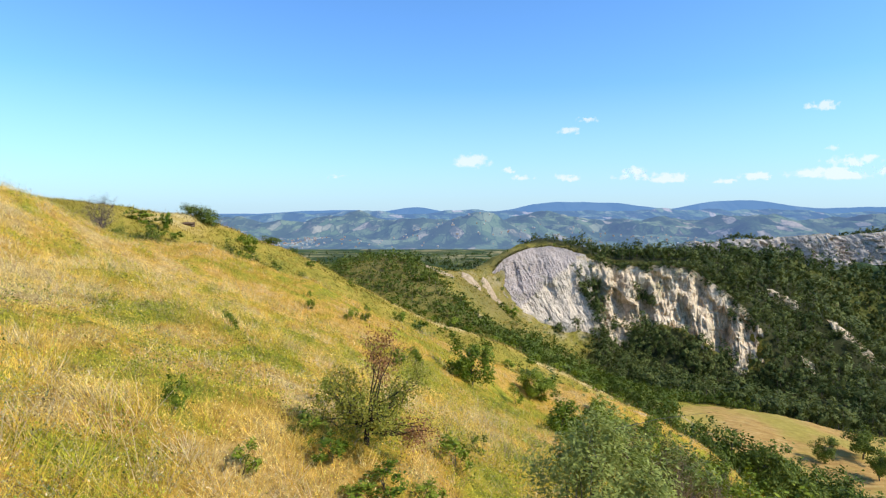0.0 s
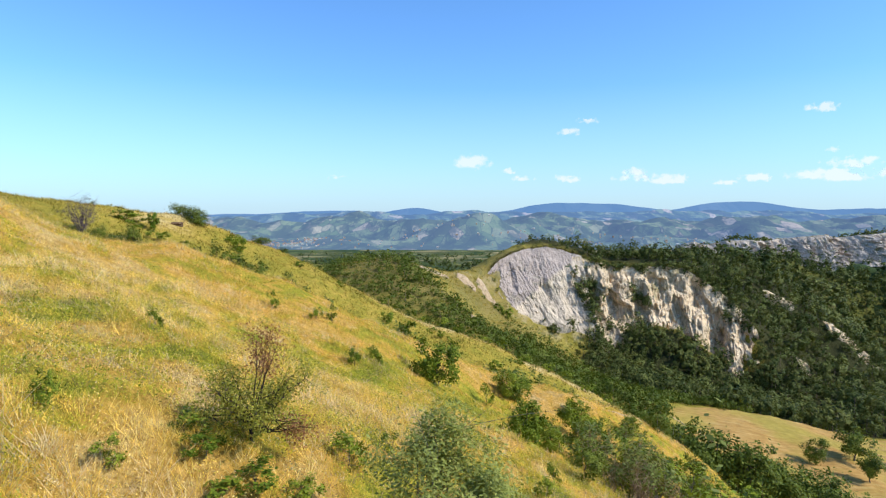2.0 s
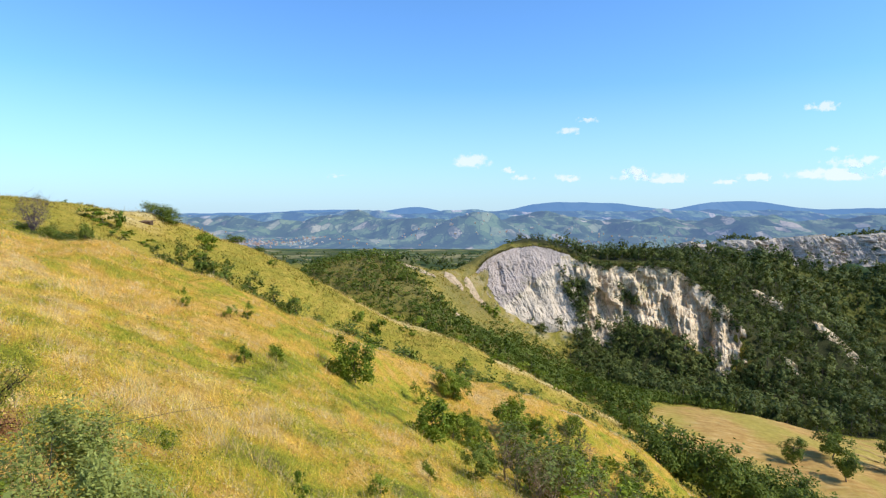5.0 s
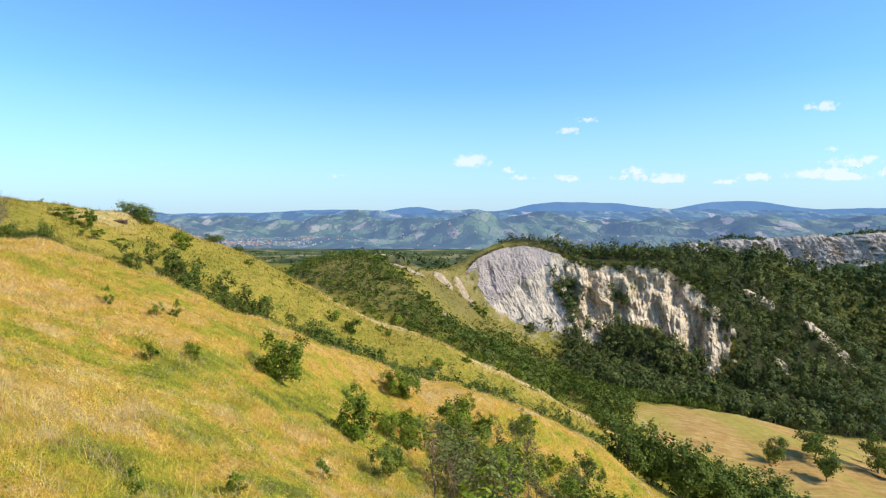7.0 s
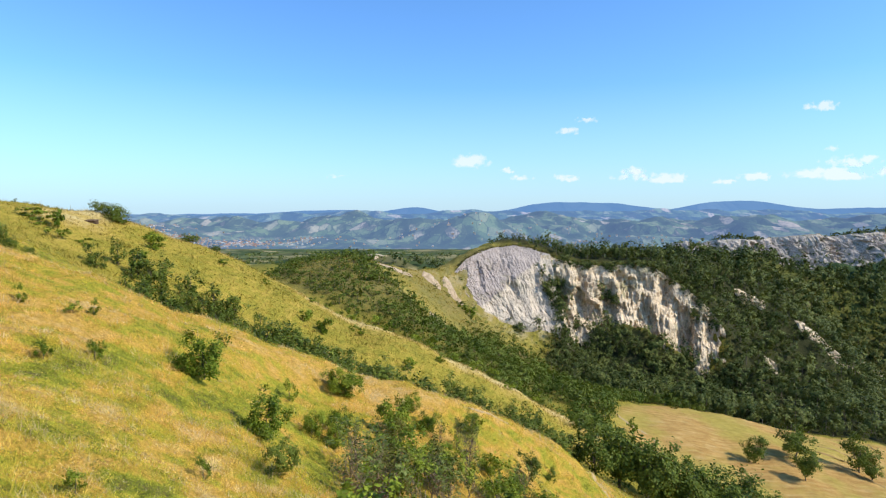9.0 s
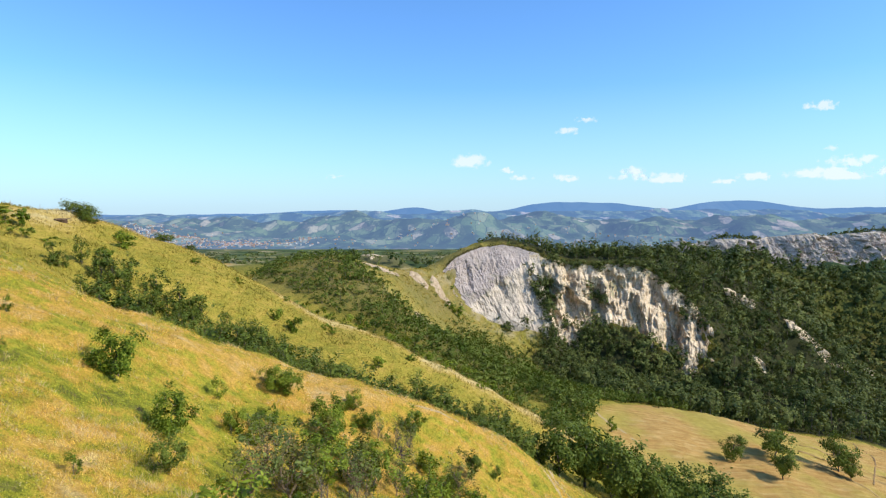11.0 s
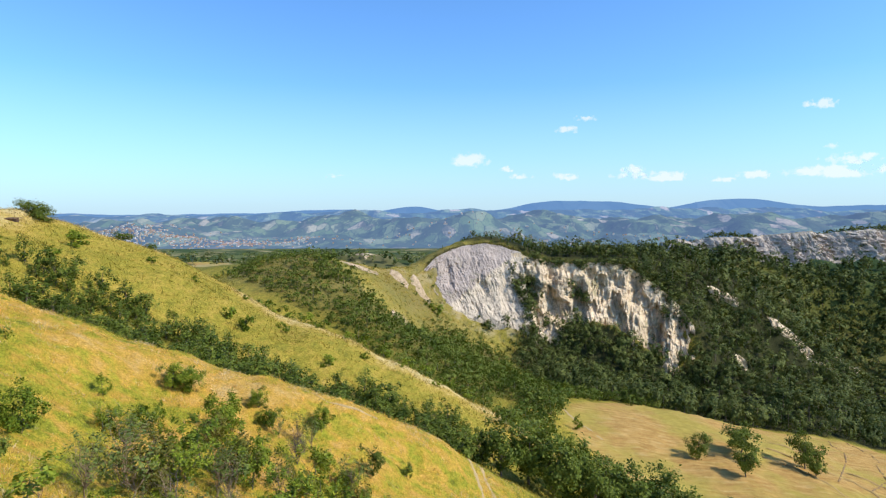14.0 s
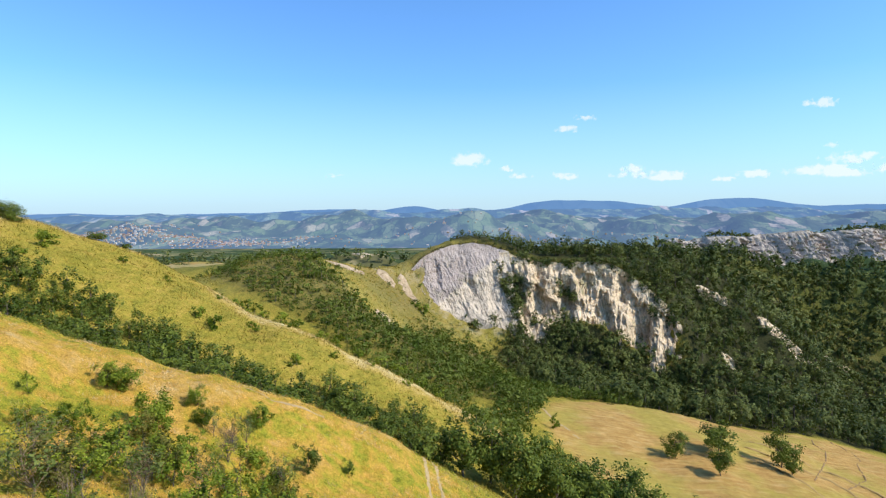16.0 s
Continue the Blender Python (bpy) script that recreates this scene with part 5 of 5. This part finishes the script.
# the trees the camera passes close by
M_LEAF_ASH = leaf_material("ash_leaves", (0.065, 0.095, 0.018), (0.19, 0.225, 0.045), (0.40, 0.41, 0.11), 0.28)
grey_tree = tree("roadside_ash", "grey-green ash sapling with slender pointed leaves", "tree", 701, 4.9, 1.6, 44000, 0.038, M_LEAF_ASH, h0=0.05, clumps=170, girth=0.011, twigs=3, n_limbs=34, spread=0.07, cone=0.42, flat=0.38, lump=0.12)
grey_tree.matrix_world = pose(2.3, 8.3, float(height(2.3, 8.3)[0]) - 0.05, 0, 0, 20)
tall_sapling = tree("tall_sapling", "thin young tree with dark leaves turning yellow", "tree", 702, 6.2, 0.55, 2600, 0.034, M_LEAF_OLIVE, h0=0.35, clumps=60, girth=0.007, twigs=4, n_limbs=22, spread=0.10)
tall_sapling.matrix_world = pose(4.4, 4.1, float(height(4.4, 4.1)[0]) - 0.1, 0, 0, 80)


def spiny_shrub():
    """A low thorn with black crooked limbs, thin leaves and a withered top."""
    r = np.random.default_rng(711)
    base = tagged(new("thorn_shrub"), "sparse thorn shrub with dark crooked limbs and a withered reddish top", "shrub")
    parts, tips, dead = [tube(bent(r, (0, 0, -0.2), (0.02, 0, 0.42), 5, 0.02), (0.07, 0.06, 0.055, 0.05, 0.045), 7)], [], []
    for i in range(26):
        a, rise = r.uniform(0, 6.28), radians(r.uniform(6, 62))
        l = r.uniform(0.95, 1.45) * (1 - 0.12 * math.sin(rise))
        tip = np.array((math.cos(a) * l * math.cos(rise), math.sin(a) * l * math.cos(rise), 0.40 + l * math.sin(rise)))
        limb = bent(r, (0, 0, 0.38), tip, 8, 0.055)
        parts.append(tube(limb, np.linspace(0.026, 0.004, 8), 5))
        for _ in range(9):
            q = limb[r.integers(3, 8)]
            e = q + r.normal(0, 0.15, 3) + (0, 0, 0.08)
            parts.append(tube(bent(r, q, e, 3, 0.015), (0.007, 0.004, 0.0015), 3))
            tips += [e, (q + e) / 2]
    for i in range(4):
        tip = np.array((0.22 + 0.09 * i + r.normal(0, 0.05), r.normal(0, 0.1), r.uniform(1.7, 2.2)))
        stem = bent(r, (0.05, 0, 0.5), tip, 6, 0.03)
        parts.append(tube(stem, np.linspace(0.018, 0.004, 6), 4))
        for _ in range(9):
            q = stem[r.integers(3, 6)]
            e = q + r.normal(0, 0.11, 3) + (0, 0, 0.2)
            parts.append(tube(bent(r, q, e, 3, 0.01), (0.005, 0.003, 0.0015), 3))
            dead.append(e)
    for i in range(5):
        tip = np.array((1.25 + r.normal(0, 0.15), -0.35 + r.normal(0, 0.15), 0.25 + r.uniform(0, 0.5)))
        parts.append(tube(bent(r, (0.1, 0, 0.25), tip, 6, 0.05), np.linspace(0.018, 0.004, 6), 4))
        dead += [tip, tip * 0.85, tip * 0.7, tip * 0.8 - (0, 0, 0.1)]
    v, f = joined(parts)
    mesh_object("trunk", v, f, M_BARK_DARK, base)
    mesh_object("crown", leaves(r, 6600, np.array(tips), 0.08, 0.029, up=1.0), quads(6600), M_LEAF_YELLOW_DULL, base, shade=False)
    mesh_object("withered_top", leaves(r, 1700, np.array(dead), 0.10, 0.026), quads(1700), M_LEAF_RUST, base, shade=False)["label"] = "dry rust-red leaves"
    return base


M_BARK_DARK = bark_material("blackish_bark", (0.025, 0.02, 0.016), (0.08, 0.06, 0.045))
M_LEAF_YELLOW_DULL = leaf_material("thorn_leaves", (0.09, 0.115, 0.014), (0.27, 0.28, 0.035), (0.50, 0.42, 0.08), 0.3)
thorn = spiny_shrub()
thorn.matrix_world = pose(-1.4, 11.3, float(height(-1.4, 11.3)[0]) - 0.05, 0, 0, 0)

for kinds in (oak, small, dark, slope, hill, bare, dead, field, road, gully, thicket, ashen, gold):
    retire(kinds)



def dust_material(name, a, b):
    g = Graph(name, 0.95, 0.05)
    g.bump(g.noise(9, 5, 0.7), 0.6, 0.05)
    return g.done(g.mix(g.noise(1.2, 5, 0.65), a, b))


def earth_bank():
    """A broken bank of brown earth with a dark hollow under its lip."""
    nu, nv = 26, 14
    u, w = np.meshgrid(np.linspace(0, 1, nu), np.linspace(0, 1, nv), indexing="ij")
    a = math.pi * (u - 0.5)
    deep = np.sin(math.pi * w) ** 0.5 * (1 - 0.75 * np.exp(-((w - 0.45) / 0.2) ** 2))
    p = np.stack([2.2 * np.sin(a), -1.2 * np.cos(a) * deep + 0.25 * layered(u * 7, w * 5, 9), 1.7 * w - 0.4 + 0.2 * layered(u * 6, w * 4, 19)], -1)
    p[:, -1, 1] += 2.5
    return p.reshape(-1, 3), grid_faces(nu, nv)


M_EARTH = dust_material("brown_earth", (0.06, 0.038, 0.025), (0.22, 0.14, 0.085))
v, f = earth_bank()
for ex, ey, es in ((-45.6, 108.5, 0.6), (-58.5, 113.0, 0.4)):
    bank = tagged(mesh_object("earth_bank", v, f, M_EARTH, shade=False), "broken bank of dark brown earth on the grassy hill", "bank", "earth banks")
    bank.matrix_world = pose(ex, ey, float(height(ex, ey)[0]) - 0.25, 0, 0, 10) @ Matrix.Scale(es, 4)


# ---- track, field marks, clouds, town ----
def ribbon(name, label, line, width, material, lift=0.05, step=0.35, seed=1, wobble=0.12):
    """A worn strip that follows the ground, with uneven edges."""
    p = np.array([(a, b, 0) for a, b in line], float)
    n = int(np.linalg.norm(np.diff(p, axis=0), axis=1).sum() / step) + 2
    c, _ = resample(p, n)
    t = np.gradient(c, axis=0)
    t /= np.linalg.norm(t, axis=1)[:, None] + 1e-9
    side = np.c_[-t[:, 1], t[:, 0]]
    s = np.arange(n) * step
    cols = []
    for k in np.linspace(-1, 1, 4):
        w = width / 2 * k * (1 + wobble * 3 * lattice(s / 1.7, s * 0 + k * 3, seed)) + wobble * lattice(s / 3.0, s * 0, seed + 5)
        q = c[:, :2] + side * w[:, None]
        cols.append(np.c_[q, height(q[:, 0], q[:, 1]) + (lift if abs(k) < 0.9 else lift * 0.3)])
    v = np.stack(cols, 1).reshape(-1, 3)
    return tagged(mesh_object(name, v, grid_faces(n, 4), material), label, "track", kind="structure")


M_DUST = dust_material("dusty_earth", (0.34, 0.23, 0.10), (0.46, 0.34, 0.18))
M_SWATH = dust_material("cut_hay", (0.30, 0.18, 0.06), (0.46, 0.31, 0.12))
TRACK = [(34.5, 82.5), (36.0, 78.5), (36.6, 73), (37.2, 66), (38.0, 58), (39.2, 48), (41, 36)]
ribbon("track_rut_left", "pale dusty wheel rut of the farm track", [(a - 0.75, b) for a, b in TRACK], 0.45, M_DUST, seed=3)
ribbon("track_rut_right", "pale dusty wheel rut beside the grass strip", [(a + 0.75, b) for a, b in TRACK], 0.45, M_DUST, seed=4)
ribbon("crest_path", "narrow bare path along the crest of the spur", [(17.5, 61.5), (21, 62.5), (25, 64.5)], 0.32, M_DUST, seed=5)
ribbon("field_path", "bare edge of the mown field", [(65.5, 163), (66.5, 157.5), (69, 151), (72, 146)], 0.8, M_DUST, seed=6)


def hay_row(line, seed):
    return ribbon("field_swath", "curved swath of cut hay across the mown field", line, 1.0, M_SWATH, lift=0.22, step=0.8, seed=seed, wobble=0.3)


def arc(cx, cy, rx, ry, a0, a1, n=9):
    return [(cx + rx * math.cos(radians(a)), cy + ry * math.sin(radians(a))) for a in np.linspace(a0, a1, n)]


for k, (rx, ry) in enumerate(((34, 28), (44, 36), (22, 18))):
    hay_row(arc(104, 134, rx, ry, -35, 62), 80 + k)
M_RUT = dust_material("rut_earth", (0.20, 0.12, 0.055), (0.33, 0.215, 0.10))
ribbon("field_rut", "dark narrow rut curving across the mown field", [(164, 200), (159, 191), (157, 182), (148.5, 168.5), (140.5, 158), (128.5, 142)], 0.4, M_RUT, lift=0.13, seed=91)
ribbon("field_rut", "dark narrow rut curving across the mown field", [(173, 204), (172.8, 198), (171.4, 190), (166, 179), (160.4, 173), (151.2, 156), (136.3, 141.5)], 0.4, M_RUT, lift=0.13, seed=92)


def cloud_material():
    """A soft bank of vapour with torn edges, its sunlight painted in as glow."""
    m = bpy.data.materials.new("cloud_vapour")
    m.use_nodes = True
    g = m.node_tree
    n, l = g.nodes, g.links
    n.remove(n["Principled BSDF"])
    co = n.new("ShaderNodeTexCoord")
    puff = n.new("ShaderNodeTexNoise")
    puff.inputs["Scale"].default_value, puff.inputs["Detail"].default_value, puff.inputs["Roughness"].default_value = 0.014, 6, 0.6
    l.new(co.outputs["Object"], puff.inputs["Vector"])
    edge = n.new("ShaderNodeAttribute")
    edge.attribute_name = "body"
    add = n.new("ShaderNodeMath")
    add.operation = "ADD"
    l.new(puff.outputs["Fac"], add.inputs[0])
    l.new(edge.outputs["Fac"], add.inputs[1])
    ramp = n.new("ShaderNodeValToRGB")
    ramp.color_ramp.elements[0].position, ramp.color_ramp.elements[1].position = 0.78, 1.22
    ramp.color_ramp.elements[1].color = (0.62, 0.62, 0.62, 1)
    l.new(add.outputs[0], ramp.inputs[0])
    clear, glow, mix = n.new("ShaderNodeBsdfTransparent"), n.new("ShaderNodeEmission"), n.new("ShaderNodeMixShader")
    glow.inputs[0].default_value, glow.inputs[1].default_value = (0.97, 0.98, 1.0, 1), 1.05
    l.new(ramp.outputs[0], mix.inputs[0])
    l.new(clear.outputs[0], mix.inputs[1])
    l.new(glow.outputs[0], mix.inputs[2])
    l.new(mix.outputs[0], n["Material Output"].inputs[0])
    return m


M_CLOUD = cloud_material()


def cloud(x, z, w, h, seed, thick=1.0):
    """A far cloud: a gently bowed sheet with a fading rim, high behind the mountains."""
    r = np.random.default_rng(seed)
    u, v = np.meshgrid(np.linspace(-1, 1, 33), np.linspace(-1, 1, 17), indexing="ij")
    bump = layered(u * 2.2 + seed, v * 1.5, seed, 4)
    body = np.clip(1 - np.hypot(u, np.where(v < 0, v * 1.5, v)) ** 1.5 + 0.5 * bump * (1 - np.maximum(np.abs(u), np.abs(v))), 0, 1) * 0.62 * thick
    body *= np.clip(4 * (1 - np.maximum(np.abs(u), np.abs(v))), 0, 1)
    p = np.c_[(u * w).ravel() + x, (4900 - 60 * (1 - u * u) - 25 * bump).ravel(), (v * h).ravel() + z]
    ob = mesh_object("cloud", p, grid_faces(33, 17), M_CLOUD)
    a = ob.data.attributes.new("body", "FLOAT", "POINT")
    a.data.foreach_set("value", body.ravel().astype(np.float32))
    ob.visible_shadow = False
    return tagged(ob, "small white fair-weather cloud low over the mountains", "cloud", "clouds", kind="structure")


for k, (cx, cz, cw, ch, th) in enumerate((
        (255, 430, 190, 80, 1.0), (560, 362, 70, 35, 0.9), (680, 300, 130, 40, 0.8), (1040, 300, 150, 45, 0.9), (1030, 700, 130, 45, 0.85), (1190, 800, 110, 40, 0.8),
        (1580, 360, 110, 50, 1.0), (1830, 295, 260, 60, 1.0), (1560, 310, 200, 50, 0.8), (2560, 310, 180, 45, 0.95), (3080, 925, 170, 60, 1.0), (3150, 330, 420, 70, 1.1), (3350, 450, 300, 70, 0.9),
        (3180, 560, 70, 40, 0.8), (2300, 270, 160, 40, 0.8), (-850, 300, 160, 35, 0.6), (3800, 340, 360, 70, 1.0))):
    cloud(cx, 70 + cz * 0.92, cw * 1.25, ch * 1.35, 300 + k, th)


def far_town(seed):
    """Hundreds of small houses on the plain, white and ochre with red roofs."""
    r = np.random.default_rng(seed)
    n = 1150
    x = np.concatenate([r.normal(-810, 205, 850), r.uniform(-1350, 800, 300)])
    y = np.concatenate([r.normal(1880, 90, 850), r.uniform(1720, 2300, 300)])
    z = HILL_Z[np.searchsorted(HILL_X, x).clip(0, len(HILL_X) - 1), np.searchsorted(HILL_Y, y).clip(0, len(HILL_Y) - 1)] - 0.5
    base = tagged(new("far_town"), "far town of pale houses with reddish roofs", "town", kind="stuff")
    w, d, h = r.uniform(1.3, 3.0, n) * np.where(r.random(n) < 0.06, 2.4, 1.0), r.uniform(1.6, 3.2, n), r.uniform(1.6, 3.4, n)
    cx, cy = np.array([-1, 1, 1, -1]), np.array([-1, -1, 1, 1])
    low = np.stack([x[:, None] + cx * w[:, None], y[:, None] + cy * d[:, None], z[:, None] - 2 + 0 * cx], -1)
    top = low + np.stack([0 * w, 0 * w, h + 2], -1)[:, None]
    v = np.concatenate([low, top], 1).reshape(-1, 3)
    f = np.array([(0, 1, 5, 4), (1, 2, 6, 5), (2, 3, 7, 6), (3, 0, 4, 7)])
    mesh_object("walls", v, (np.arange(n)[:, None, None] * 8 + f[None]).reshape(-1, 4), M_PLASTER, base, shade=False)
    eave = np.stack([x[:, None] + cx * w[:, None] * 1.1, y[:, None] + cy * d[:, None] * 1.1, (z + h)[:, None] + 0 * cx], -1)
    ridge = np.stack([np.stack([x - w, y, z + h + 1.3], -1), np.stack([x + w, y, z + h + 1.3], -1)], 1)
    v = np.concatenate([eave, ridge], 1).reshape(-1, 3)
    f = np.array([(0, 1, 5, 4), (3, 2, 5, 4)])
    mesh_object("roofs", v, (np.arange(n)[:, None, None] * 6 + f[None]).reshape(-1, 4), M_ROOF, base, shade=False)
    return base


def town_material(name, stops):
    g = Graph(name, 0.9, 0.1)
    return g.done(g.ramp(g.island(), stops))


M_PLASTER = town_material("far_plaster", [(0, (0.36, 0.28, 0.20)), (0.5, (0.48, 0.44, 0.38)), (1, (0.62, 0.60, 0.57))])
M_ROOF = town_material("far_tiles", [(0, (0.32, 0.16, 0.11)), (0.7, (0.44, 0.27, 0.20)), (1, (0.62, 0.60, 0.58))])
far_town(5)
